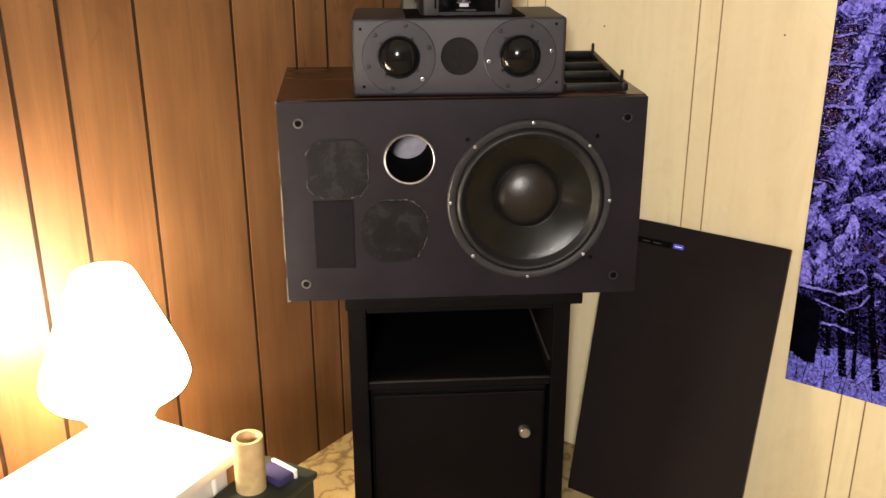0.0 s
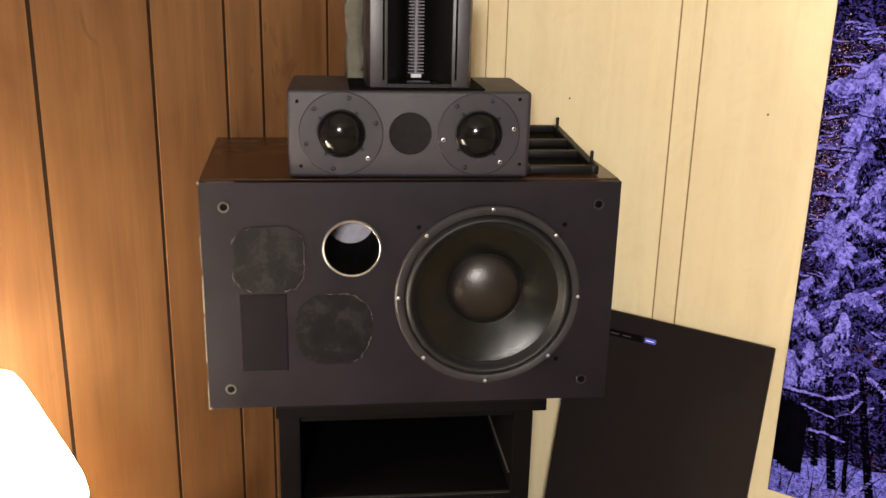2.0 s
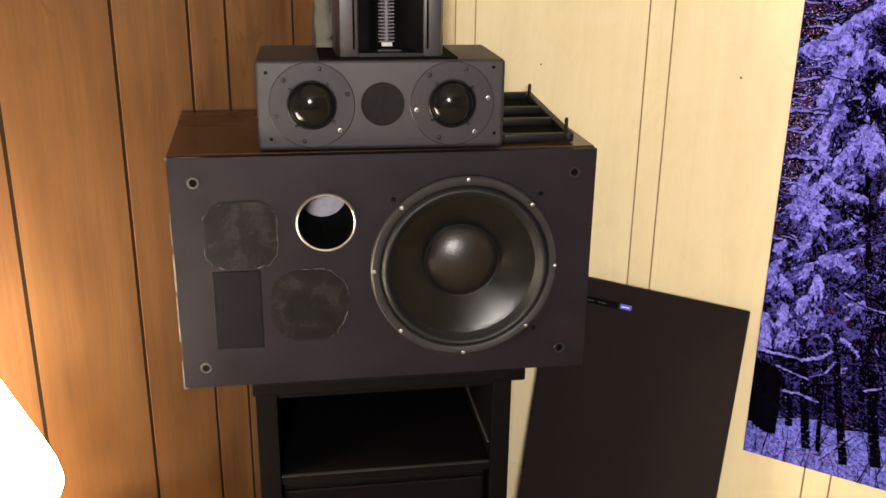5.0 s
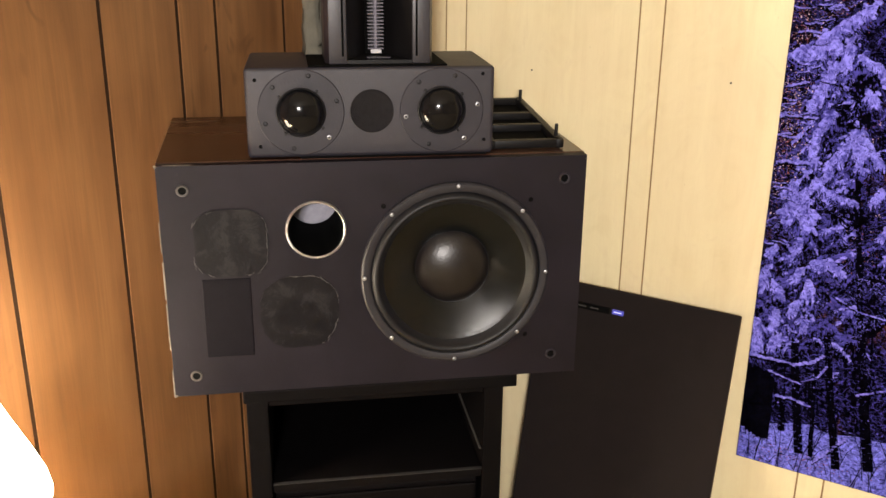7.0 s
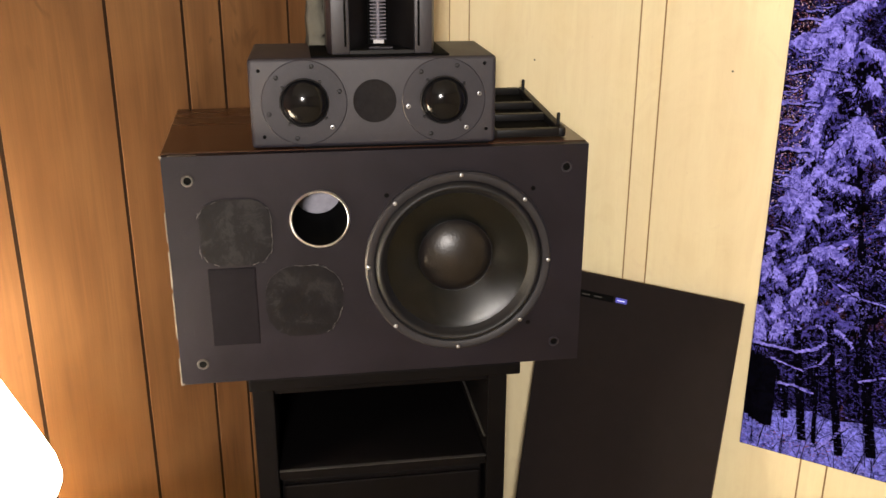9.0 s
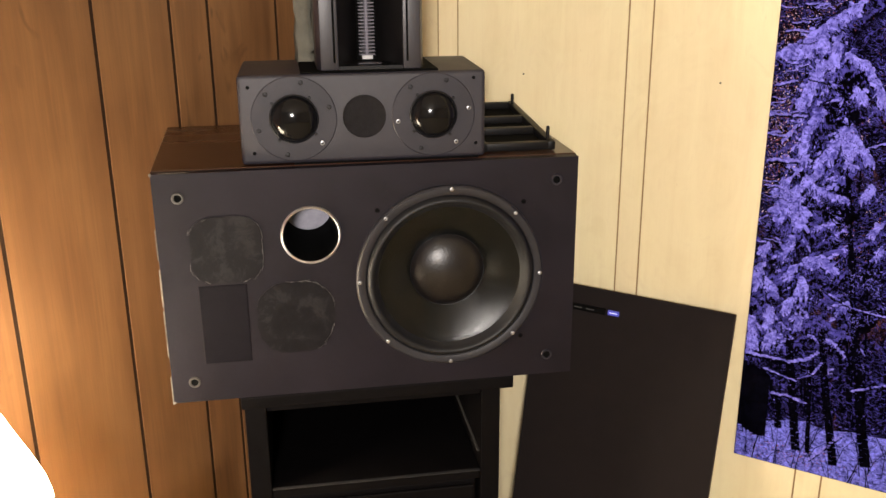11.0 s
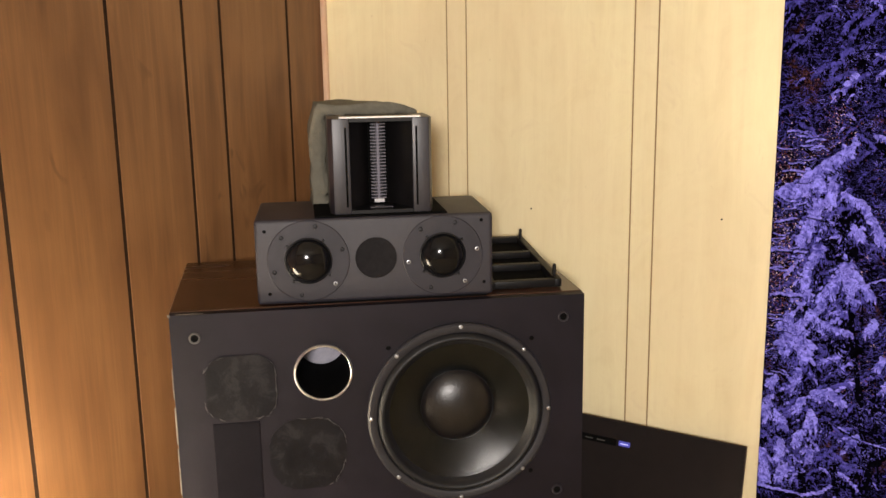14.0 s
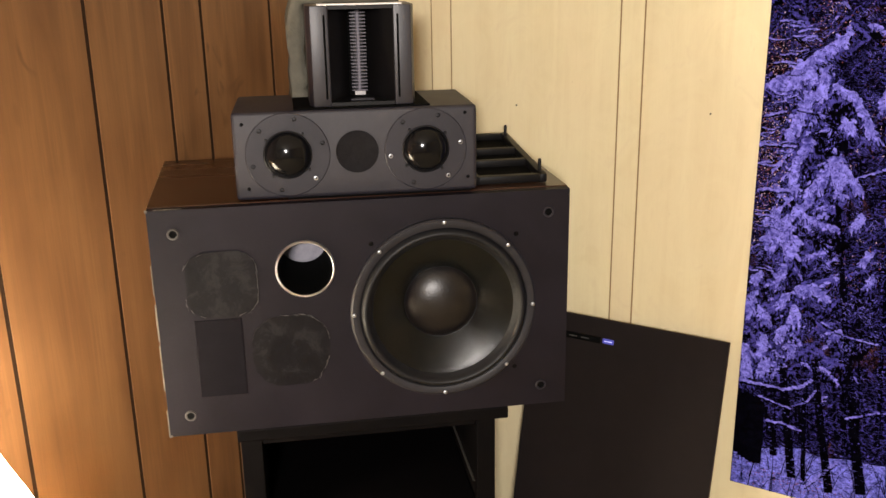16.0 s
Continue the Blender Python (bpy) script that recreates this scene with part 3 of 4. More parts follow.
# ---- the ribbon tweeter with its felt cover ----
def build_tweeter():
    z0 = CAB_Z + CAB_H + 0.141
    tw = thing("ribbon_tweeter", pose(0.3490, 0.019, z0 + 0.003, 0, 0, 3), "grey pleated ribbon tweeter on a black plate", "tweeter")
    h = 0.153
    part("base_plate", box(-0.110, -0.006, -0.003, 0.104, 0.150, 0.0, 0.001, 1), HOLE, tw, "thin black plate")
    for s in (-1, 1):
        cheek = outline([(s * x, z) for x, z in ((0.0835, 0.020), (0.0775, 0.0), (0.050, 0.0), (0.050, 0.080), (0.0660, 0.110), (0.0835, 0.110))], h)
        cheek.transform(Matrix(((1, 0, 0, 0), (0, 0, 1, 0), (0, 1, 0, 0), (0, 0, 0, 1))))
        bmesh.ops.recalc_face_normals(cheek, faces=cheek.faces[:])
        bmesh.ops.bevel(cheek, geom=cheek.edges[:], offset=0.0022, segments=2, profile=0.6, affect="EDGES")
        part("cheek", cheek, TWEETER, tw, "grey side cheek", True)
        # black bar on the cheek's face, painting the shade of a slot
        part("slot", box(s * 0.0565 - 0.0016, -0.0006, 0.012, s * 0.0565 + 0.0016, 0.0015, h - 0.014), HOLE, tw)
        wing = outline([(s * x, z) for x, z in ((0.0497, 0.004), (0.0497, 0.012), (0.020, 0.080), (0.016, 0.080))], h - 0.012)
        wing.transform(Matrix(((1, 0, 0, 0), (0, 0, 1, 0), (0, 1, 0, 0.006), (0, 0, 0, 1))))
        bmesh.ops.recalc_face_normals(wing, faces=wing.faces[:])
        part("horn_wing", wing, BLACK, tw)
    part("floor_plate", box(-0.0498, 0.004, 0.0, 0.0498, 0.108, 0.0055), BLACK, tw)
    part("top_plate", box(-0.0498, 0.004, h - 0.006, 0.0498, 0.108, h), BLACK, tw)
    part("back_plate", box(-0.0498, 0.084, 0.006, 0.0498, 0.108, h - 0.0065), HOLE, tw)
    part("ribbon", box(-0.0085, 0.076, 0.010, 0.0085, 0.083, h - 0.010, 0.001, 1), BLACK, tw)
    part("ribbon_spine", box(-0.0028, 0.066, 0.010, 0.0028, 0.0755, h - 0.010, 0.001, 1), FIN, tw, "pale centre rib")
    fin = None
    for k in range(24):
        z = 0.016 + k * (h - 0.030) / 23
        if fin is None:
            fin = part("fin", box(-0.0125, 0.064, -0.0008, 0.0125, 0.0752, 0.0008), FIN, tw, "thin pleat fin")
            fin.location.z = z
        else:
            o = new("fin", fin.data)
            o.parent, o.location = tw, (0, 0, z)
    mark = part("maker_mark", box(-0.0085, 0.0600, 0.009, 0.0085, 0.0612, 0.0150, 0.0004, 1), SILVER, tw, "small silver mark")
    part("foot_bar", box(-0.019, 0.020, 0.0056, 0.019, 0.030, 0.0085, 0.001, 1), TWEETER, tw)
    part("top_strip", box(-0.066, 0.000, h + 0.0002, 0.064, 0.013, h + 0.0025, 0.0006, 1), WHITE, tw, "white strip along the top")
    part("magnet_block", box(-0.080, 0.110, 0.0, 0.080, 0.158, h - 0.004, 0.003), BLACK, tw)
    # felt folded over the back
    bm = box(-0.110, 0.100, 0.0, 0.082, 0.178, h + 0.020)
    for f in bm.faces:
        f.smooth = True
    bmesh.ops.subdivide_edges(bm, edges=bm.edges[:], cuts=23, use_grid_fill=True)
    for v in bm.verts:
        c = v.co
        n = noise.noise_vector(c * 22) * 0.0055 + noise.noise_vector(c * 90) * 0.0016
        top = max(0.0, c.z - 0.12) / 0.05
        c.x = c.x * (1 - 0.10 * top * top) + n.x
        c.z = max(0.0, c.z - 0.016 * (max(0.0, c.x) / 0.08) ** 2 * top + n.z * min(1.0, c.z / 0.03))
        c.y += n.y * 0.6
        # keep the tweeter's own block free
        if -0.082 < c.x < 0.082 and c.z < 0.150 and c.y < 0.139:
            c.y = 0.139
    felt = thing("felt_cover", pose(0.3465, 0.044, z0 + 0.0005, 0, 0, 3), "rumpled grey felt folded behind the tweeter", "cloth")
    fl = part("felt", bm, FELT, felt)
    fl.data.polygons.foreach_set("use_smooth", [True] * len(fl.data.polygons))


build_tweeter()


# ---- the grille frame lying on the cabinet ----
def build_grille_frame():
    z = CAB_Z + CAB_H
    g = thing("grille_frame", pose(0.524, 0.044, z + 0.0005, 3.6, 0, 2.6), "empty black plastic grille frame with pegs", "grille frame")
    w, d, h = 0.128, 0.302, 0.016
    r = 0.013
    part("long_bar", box(0.0, 0, 0, r, d, h, 0.004), BLACK, g, "", True)
    part("long_bar", box(w - r, 0, 0, w, d, h, 0.004), BLACK, g, "", True)
    for y in (0.0, 0.098, 0.178, d - r):
        part("cross_bar", box(r - 0.002, y + 0.0005, 0.001, w - r + 0.002, y + r, h - 0.001, 0.003), BLACK, g, "", True)
    part("cloth", box(r - 0.003, r - 0.003, 0.0015, w - r + 0.003, d - r + 0.003, 0.003), HOLE, g, "black grille cloth")
    for x, y in ((w - 0.010, d - 0.030), (w - 0.0085, 0.022)):
        part("peg", lathe([(0, 0.021), (0.0022, 0.021), (0.0030, 0.019), (0.0030, 0.0)], 14, pose(x, y, h - 0.001)), BLACK, g, "", True)


build_grille_frame()


# ---- the dark board leaning on the cream wall ----
def build_board():
    lean = 13.0
    b = thing("leaning_panel", RIGHT @ pose(0.592, -0.178, 0.0, -lean), "flat black cloth-covered panel leaning on the wall", "panel")
    w, h, t = 0.404, 0.672, 0.022
    part("core", box(0.002, 0.0055, 0.002, w - 0.002, t, h - 0.002, 0.002), EDGE, b, "brown board edge")
    part("cloth_face", box(0, 0.0, 0, w, 0.005, h, 0.002), CLOTH, b, "black cloth front")
    part("strip", box(0.053, -0.0040, h - 0.050, 0.152, -0.0003, h - 0.037, 0.001, 1), HOLE, b, "narrow dark strip")
    part("badge", box(0.157, -0.0040, h - 0.0480, 0.1805, -0.0003, h - 0.038, 0.001, 1), BADGE, b, "small blue lit badge")
    part("badge_mark", box(0.161, -0.0050, h - 0.0437, 0.177, -0.0042, h - 0.0420), BADGE_MARK, b, "pale mark")
    for x in (0.085, 0.111):
        part("printed_mark", box(x, -0.0048, h - 0.0450, x + 0.017, -0.0042, h - 0.0428), DIMTEXT, b, "grey printed mark")


build_board()


# ---- the forest print on the cream wall ----
def build_poster():
    x0, z0, w, h = 1.0135, 0.354, 0.86, 1.35
    p = thing("forest_poster", RIGHT @ pose(x0, -0.0015, z0), "large unframed print of a snowy blue forest", "poster")
    rnd = random.Random(11)
    part("sheet", box(0, -0.0012, 0, w, 0, h), FOREST, p, "printed paper sheet")
    ground, trunks, dim, snow, twigs, pale = (bmesh.new() for _ in range(6))

    def flat(bm, pts, y):
        # every patch of ink lies a hair above the one before
        y = 0.0014 + (y - 0.0014) * 1.7 + 0.00008 * rnd.random()
        bm.faces.new([bm.verts.new((min(max(x, 0.001), w - 0.001), -y, min(max(z, 0.001), h - 0.001))) for x, z in pts])

    def stroke(bm, pts, r0, r1, y):
        for k in range(len(pts) - 1):
            (ax, az), (cx, cz) = pts[k], pts[k + 1]
            a, c = r0 + (r1 - r0) * k / (len(pts) - 1), r0 + (r1 - r0) * (k + 1) / (len(pts) - 1)
            d = Vector((cx - ax, cz - az))
            if d.length < 1e-6:
                continue
            n = Vector((-d.y, d.x)).normalized()
            flat(bm, [(ax - n.x * a, az - n.y * a), (cx - n.x * c, cz - n.y * c), (cx + n.x * c, cz + n.y * c), (ax + n.x * a, az + n.y * a)], y)

    def blob(bm, x, z, rx, rz, tilt, y, n=9, lo=0.62, hi=1.25):
        ca, sa = math.cos(tilt), math.sin(tilt)
        pts = []
        for k in range(n):
            a = 2 * math.pi * k / n
            s = rnd.uniform(lo, hi)
            u, v = rx * s * math.cos(a), rz * s * math.sin(a)
            pts.append((x + u * ca - v * sa, z + u * sa + v * ca))
        flat(bm, pts, y)

    def finger(bm, x, z, length, wide, a, y):
        """A drooping lobe: narrow where it hangs on, widest past the middle, with a blunt tip."""
        ca, sa = math.cos(a), math.sin(a)
        pts = [(0, 0.35), (0.35, 0.75), (0.7, 1.0), (0.92, 0.7), (1.0, 0.0), (0.92, -0.7), (0.7, -1.0), (0.35, -0.75), (0, -0.35)]
        flat(bm, [(x + length * u * ca - wide * v * rnd.uniform(0.75, 1.2) * sa, z + length * u * sa + wide * v * rnd.uniform(0.75, 1.2) * ca) for u, v in pts], y)

    def wavy(x0_, z0_, x1_, z1_, n=12, amp=0.002):
        return [(x0_ + (x1_ - x0_) * s + amp * rnd.uniform(-1, 1), z0_ + (z1_ - z0_) * s) for s in np.linspace(0, 1, n)]

    # the forest floor, with lumps of snow
    top = [(x, 0.085 + 0.10 * min(x, 0.5) + 0.012 * noise.noise(Vector((x * 14, 0, 4)))) for x in np.linspace(0.001, w - 0.001, 60)]
    flat(ground, [(0.001, 0.001), (w - 0.001, 0.001)] + top[::-1], 0.0014)
    for k in range(1700):
        x = rnd.uniform(0, w)
        z = rnd.uniform(0, 0.10 + 0.09 * min(x, 0.5))
        blob(rnd.choice((dim, trunks, snow, dim)), x, z, rnd.uniform(0.0010, 0.0045), rnd.uniform(0.0004, 0.0012), rnd.uniform(-0.5, 0.5), 0.0015 + 0.0001 * rnd.random(), 7)
    # far trunks
    for k in range(46):
        x, r = rnd.uniform(0.0, w), rnd.uniform(0.0012, 0.0036)
        z = rnd.uniform(0.10, 0.16)
        stroke(trunks, wavy(x, z, x - 0.10 * rnd.uniform(0.3, 0.7), z + rnd.uniform(0.25, 0.7), 9, 0.001), r, r * 0.6, 0.0017)
    # twig tangle: dark, shaded and a few bright
    for k in range(12000):
        x, z = rnd.uniform(0, w), rnd.uniform(0.10, h)
        v = noise.noise(Vector((x * 16, z * 16, 2)))
        a, length = rnd.gauss(0, 0.75), rnd.uniform(0.003, 0.015)
        bm = dim if v > -0.15 + 0.5 * (rnd.random() - 0.5) else trunks
        bend = length * rnd.uniform(-0.3, 0.3)
        stroke(bm, [(x, z), (x + 0.5 * length * math.cos(a), z + 0.5 * length * math.sin(a) + bend), (x + length * math.cos(a), z + length * math.sin(a))], rnd.uniform(0.0003, 0.0010), 0.0002, 0.0018 + 0.0003 * rnd.random())
    for k in range(160):
        blob(twigs, rnd.gauss(0.11, 0.05), abs(rnd.gauss(0.03, 0.012)), rnd.uniform(0.0005, 0.0025), rnd.uniform(0.0004, 0.0010), rnd.uniform(-0.5, 0.5), 0.0023, 5)
    # a bough: dark needles, shaded lobes, then a cushion of bright snow with hanging fingers
    def bough(x, z, size, side, bright=True):
        top_ink = snow if bright else dim
        steep = rnd.uniform(0.5, 1.5)
        blob(trunks, x, z - 0.35 * size, size * 0.85, size * 0.55, side * -0.4, 0.00256, 14, 0.6, 1.15)
        for k in range(26):
            u, v = rnd.uniform(-0.95, 0.95), rnd.uniform(-1.05, 0.15)
            a = -math.pi / 2 + side * 0.35 + u * 0.7 + rnd.gauss(0, 0.3)
            finger(dim if rnd.random() < 0.5 else trunks, x + u * size, z + v * size, size * rnd.uniform(0.12, 0.30), size * rnd.uniform(0.022, 0.05), a, 0.00258 + 0.0001 * rnd.random())
        arc = [(x + side * size * (q - 0.45) * (1.55 - 0.35 * steep) + size * rnd.uniform(-0.07, 0.07), z + size * (0.30 - 1.25 * steep * max(0.0, q - 0.15) ** 1.4) + size * rnd.uniform(-0.1, 0.1)) for q in np.linspace(0, 1, 7)]
        for q, (bx, bz) in enumerate(arc):
            r = size * rnd.uniform(0.12, 0.23)
            for k in range(3):
                a = -math.pi / 2 + side * rnd.uniform(-0.35, 0.75)
                finger(top_ink if rnd.random() < 0.75 else dim, bx + rnd.uniform(-0.6, 0.6) * r, bz, size * rnd.uniform(0.18, 0.42), size * rnd.uniform(0.03, 0.07), a, 0.00272 + 0.0001 * rnd.random())
            blob(top_ink, bx, bz, r * rnd.uniform(0.9, 1.35), r * rnd.uniform(0.5, 0.8), side * -0.6 * q / 6 + rnd.uniform(-0.3, 0.3), 0.00285, 13, 0.82, 1.12)

    # small, mostly shaded boughs fill the wood behind
    for k in range(420):
        x, z = rnd.uniform(0.0, w), rnd.uniform(0.20, h)
        bough(x, z, rnd.uniform(0.006, 0.015), rnd.choice((-1, 1)), rnd.random() < 0.20)
    for k in range(190):
        z = rnd.uniform(0.25, 0.80)
        bough(0.085 + rnd.uniform(-1, 1) * (0.03 + 0.06 * (0.85 - z) / 0.6), z, rnd.uniform(0.010, 0.026), rnd.choice((-1, 1, -1)), rnd.random() < 0.34)
    for k in range(60):
        bough(rnd.uniform(0.0, 0.28), rnd.uniform(0.85, 1.25), rnd.uniform(0.012, 0.032), rnd.choice((-1, -1, 1)), rnd.random() < 0.35)
    for cx, zb, zt, wide in ((0.42, 0.30, 1.2, 0.10), (0.69, 0.24, 1.3, 0.13)):
        for k in range(60):
            q = k / 59
            bough(cx + wide * (0.2 + 0.8 * q) * rnd.uniform(-1, 1), zt + (zb - zt) * q, rnd.uniform(0.018, 0.036), rnd.choice((-1, 1)), rnd.random() < 0.5)

    # dry leaves and gaps of pale sky between the trees
    for cx, cz, n in ((0.018, 0.70, 420), (0.020, 0.62, 320), (0.020, 0.83, 380), (0.012, 0.54, 200), (0.20, 0.72, 120), (0.10, 0.90, 200), (0.17, 0.46, 60), (0.15, 0.66, 30), (0.115, 0.37, 22), (0.42, 0.55, 80), (0.6, 0.45, 80), (0.22, 0.52, 60), (0.19, 0.86, 60)):
        for k in range(n):
            blob(twigs if rnd.random() < 0.66 else pale, cx + rnd.gauss(0, 0.020), cz + rnd.gauss(0, 0.035), rnd.uniform(0.0004, 0.0020), rnd.uniform(0.0003, 0.0010), rnd.uniform(0, 3), 0.00290, 7, 0.3, 1.4)

    # black hollows under the boughs, pricked with shaded needles
    def gap(x, z, rx, rz):
        for k in range(9):
            blob(trunks, x + rnd.gauss(0, 0.45) * rx, z + rnd.gauss(0, 0.45) * rz, rx * rnd.uniform(0.4, 0.8), rz * rnd.uniform(0.4, 0.8), rnd.uniform(-0.6, 0.6), 0.00292, 13, 0.5, 1.3)
        for k in range(46):
            a = -math.pi / 2 + rnd.gauss(0, 0.7)
            finger(dim if rnd.random() < 0.8 else snow, x + rnd.gauss(0, 0.65) * rx, z + rnd.gauss(0, 0.65) * rz, rnd.uniform(0.002, 0.006), rnd.uniform(0.0004, 0.0011), a, 0.00295 + 0.00003 * rnd.random())

    gap(0.133, 0.718, 0.0190, 0.0363)
    gap(0.119, 0.518, 0.0276, 0.0190)
    gap(0.082, 0.743, 0.0104, 0.0156)
    gap(0.111, 0.683, 0.0173, 0.0173)
    gap(0.054, 0.466, 0.0138, 0.0086)
    gap(0.109, 0.359, 0.0121, 0.0104)
    gap(0.041, 0.401, 0.0104, 0.0104)
    gap(0.069, 0.278, 0.0121, 0.0069)
    gap(0.084, 0.627, 0.0086, 0.0190)
    gap(0.200, 0.419, 0.0156, 0.0156)
    gap(0.207, 0.336, 0.0173, 0.0190)
    gap(0.130, 0.470, 0.0121, 0.0086)

    # trunks, flecked with snow
    def trunk(x0_, z0_, x1_, z1_, r):
        pts = wavy(x0_, z0_, x1_, z1_, 16, 0.0009)
        stroke(trunks, pts, r * 0.92, r, 0.0030)
        for k in range(int(abs(z1_ - z0_) * 130)):
            x, z = rnd.choice(pts)
            blob(dim if rnd.random() < 0.7 else snow, x + rnd.uniform(-1.1, 1.1) * r, z + rnd.uniform(-0.01, 0.01), rnd.uniform(0.0005, 0.0018), rnd.uniform(0.0005, 0.0014), rnd.uniform(0, 3), 0.00303, 7)

    trunk(0.078, 0.264, 0.096, 0.152, 0.0076)
    trunk(0.096, 0.152, 0.113, 0.042, 0.0081)
    trunk(0.119, 0.216, 0.135, 0.042, 0.0043)
    trunk(0.132, 0.292, 0.153, 0.166, 0.0070)
    trunk(0.153, 0.166, 0.182, 0.030, 0.0076)
    trunk(0.186, 0.307, 0.208, 0.181, 0.0076)
    trunk(0.208, 0.181, 0.236, 0.043, 0.0092)
    trunk(0.138, 0.603, 0.184, 0.307, 0.0049)
    trunk(0.069, 0.156, 0.077, 0.080, 0.0065)
    trunk(0.240, 0.487, 0.310, 0.060, 0.0076)
    # the black hollow beside the edge
    for k in range(9):
        q = k / 8
        x, zb, zt = -0.011 + (0.047 - -0.011) * q, 0.076 - 0.028 * q + 0.006 * rnd.random(), 0.196 - 0.012 * q + 0.008 * rnd.random()
        flat(trunks, [(x - 0.008, zb), (x + 0.008, zb + 0.003 * rnd.random()), (x + 0.007, (zb + zt) / 2), (x + 0.005, zt), (x - 0.006, zt + 0.005), (x - 0.006, (zb + zt) / 2)], 0.00305)

    # an arm of the spruce: a thick roll of snow that ends in hanging fingers, dark beneath
    def snow_arm(pts, r):
        fine = []
        for (ax, az), (cx, cz) in zip(pts, pts[1:]):
            n = max(2, int(math.hypot(cx - ax, cz - az) / (0.55 * r)))
            fine += [(ax + (cx - ax) * q, az + (cz - az) * q) for q in np.linspace(0, 1, n + 1)[:-1]]
        fine.append(pts[-1])
        lean = math.atan2(pts[-1][1] - pts[0][1], pts[-1][0] - pts[0][0])
        for x, z in fine:
            blob(trunks, x + rnd.uniform(-0.5, 0.9) * r, z - 1.25 * r, r * rnd.uniform(0.7, 1.2), r * rnd.uniform(0.5, 1.1), rnd.uniform(-0.5, 0.5), 0.00308, 12, 0.55, 1.25)
        for x, z in fine:
            for k in range(12):
                a = -math.pi / 2 + 0.4 * math.cos(lean) + rnd.gauss(0, 0.45)
                finger(dim if rnd.random() < 0.72 else trunks, x + rnd.uniform(-1.5, 1.5) * r, z - rnd.uniform(0.2, 2.6) * r, r * rnd.uniform(0.5, 1.3), r * rnd.uniform(0.09, 0.20), a, 0.00311 + 0.00004 * rnd.random())
            for k in range(3):
                a = -math.pi / 2 + 0.3 * math.cos(lean) + rnd.gauss(0, 0.40)
                finger(snow, x + rnd.uniform(-0.8, 0.8) * r, z - 0.2 * r, r * rnd.uniform(0.9, 2.1), r * rnd.uniform(0.16, 0.34), a, 0.00317 + 0.00003 * rnd.random())
            swell = rnd.uniform(0.6, 1.1)
            for k in range(4):
                blob(snow, x + rnd.gauss(0, 0.42) * r, z + rnd.gauss(0, 0.30) * r, swell * r * rnd.uniform(0.45, 0.85), swell * r * rnd.uniform(0.30, 0.60), lean + rnd.uniform(-0.5, 0.5), 0.00322, 16, 0.72, 1.2)
        for k in range(len(fine) * 2):
            x, z = rnd.choice(fine)
            a = -math.pi / 2 + rnd.gauss(0, 0.5)
            finger(dim, x + rnd.uniform(-0.9, 0.9) * r, z - rnd.uniform(0.1, 1.0) * r, r * rnd.uniform(0.25, 0.6), r * rnd.uniform(0.05, 0.11), a, 0.00325)

    # a thin bare limb with a line of snow on it
    def snowy_limb(pts, r):
        fine = []
        for (ax, az), (cx, cz) in zip(pts, pts[1:]):
            fine += [(ax + (cx - ax) * q, az + (cz - az) * q + rnd.uniform(-0.0009, 0.0009)) for q in np.linspace(0, 1, 7 + int(math.hypot(cx - ax, cz - az) / 0.004))[:-1]]
        stroke(trunks, [(x, z - r * 0.95) for x, z in fine], r * 0.7, r * 0.35, 0.00327)
        for x, z in fine:
            if rnd.random() < 0.86:
                blob(snow, x, z + r * rnd.uniform(-0.15, 0.25), r * rnd.uniform(0.7, 1.5), r * rnd.uniform(0.3, 0.8), rnd.uniform(-0.3, 0.6), 0.0033, 9, 0.7, 1.2)

    snow_arm([(0.010, 0.784), (0.050, 0.805), (0.082, 0.832), (0.106, 0.853), (0.129, 0.872)], 0.0088)
    snow_arm([(0.030, 0.778), (0.046, 0.792), (0.077, 0.804)], 0.0098)
    snow_arm([(0.097, 0.809), (0.098, 0.772)], 0.0078)
    snow_arm([(0.096, 0.777), (0.077, 0.764), (0.067, 0.744), (0.064, 0.723)], 0.0088)
    snow_arm([(0.060, 0.727), (0.052, 0.700)], 0.0108)
    snow_arm([(0.119, 0.783), (0.146, 0.773), (0.165, 0.744), (0.173, 0.731)], 0.0069)
    snow_arm([(0.139, 0.728), (0.151, 0.715)], 0.0078)
    snow_arm([(0.175, 0.720), (0.185, 0.707)], 0.0088)
    snow_arm([(0.086, 0.688), (0.068, 0.660), (0.064, 0.630), (0.067, 0.605)], 0.0078)
    snow_arm([(0.127, 0.659), (0.111, 0.628), (0.092, 0.598)], 0.0098)
    snow_arm([(0.127, 0.659), (0.151, 0.636), (0.171, 0.615)], 0.0088)
    snow_arm([(0.129, 0.651), (0.140, 0.605)], 0.0088)
    snow_arm([(0.095, 0.588), (0.072, 0.560), (0.051, 0.536)], 0.0078)
    snow_arm([(0.043, 0.535), (0.038, 0.503)], 0.0127)
    snow_arm([(0.059, 0.537), (0.073, 0.493)], 0.0138)
    snow_arm([(0.087, 0.559), (0.116, 0.545), (0.144, 0.542)], 0.0049)
    snow_arm([(0.046, 0.564), (0.026, 0.543)], 0.0088)
    snow_arm([(0.024, 0.440), (0.011, 0.427)], 0.0078)
    snow_arm([(0.064, 0.459), (0.053, 0.431)], 0.0078)
    snow_arm([(0.088, 0.418), (0.116, 0.428), (0.137, 0.413)], 0.0088)
    snow_arm([(0.070, 0.407), (0.062, 0.383)], 0.0078)
    snow_arm([(0.011, 0.396), (0.009, 0.362)], 0.0088)
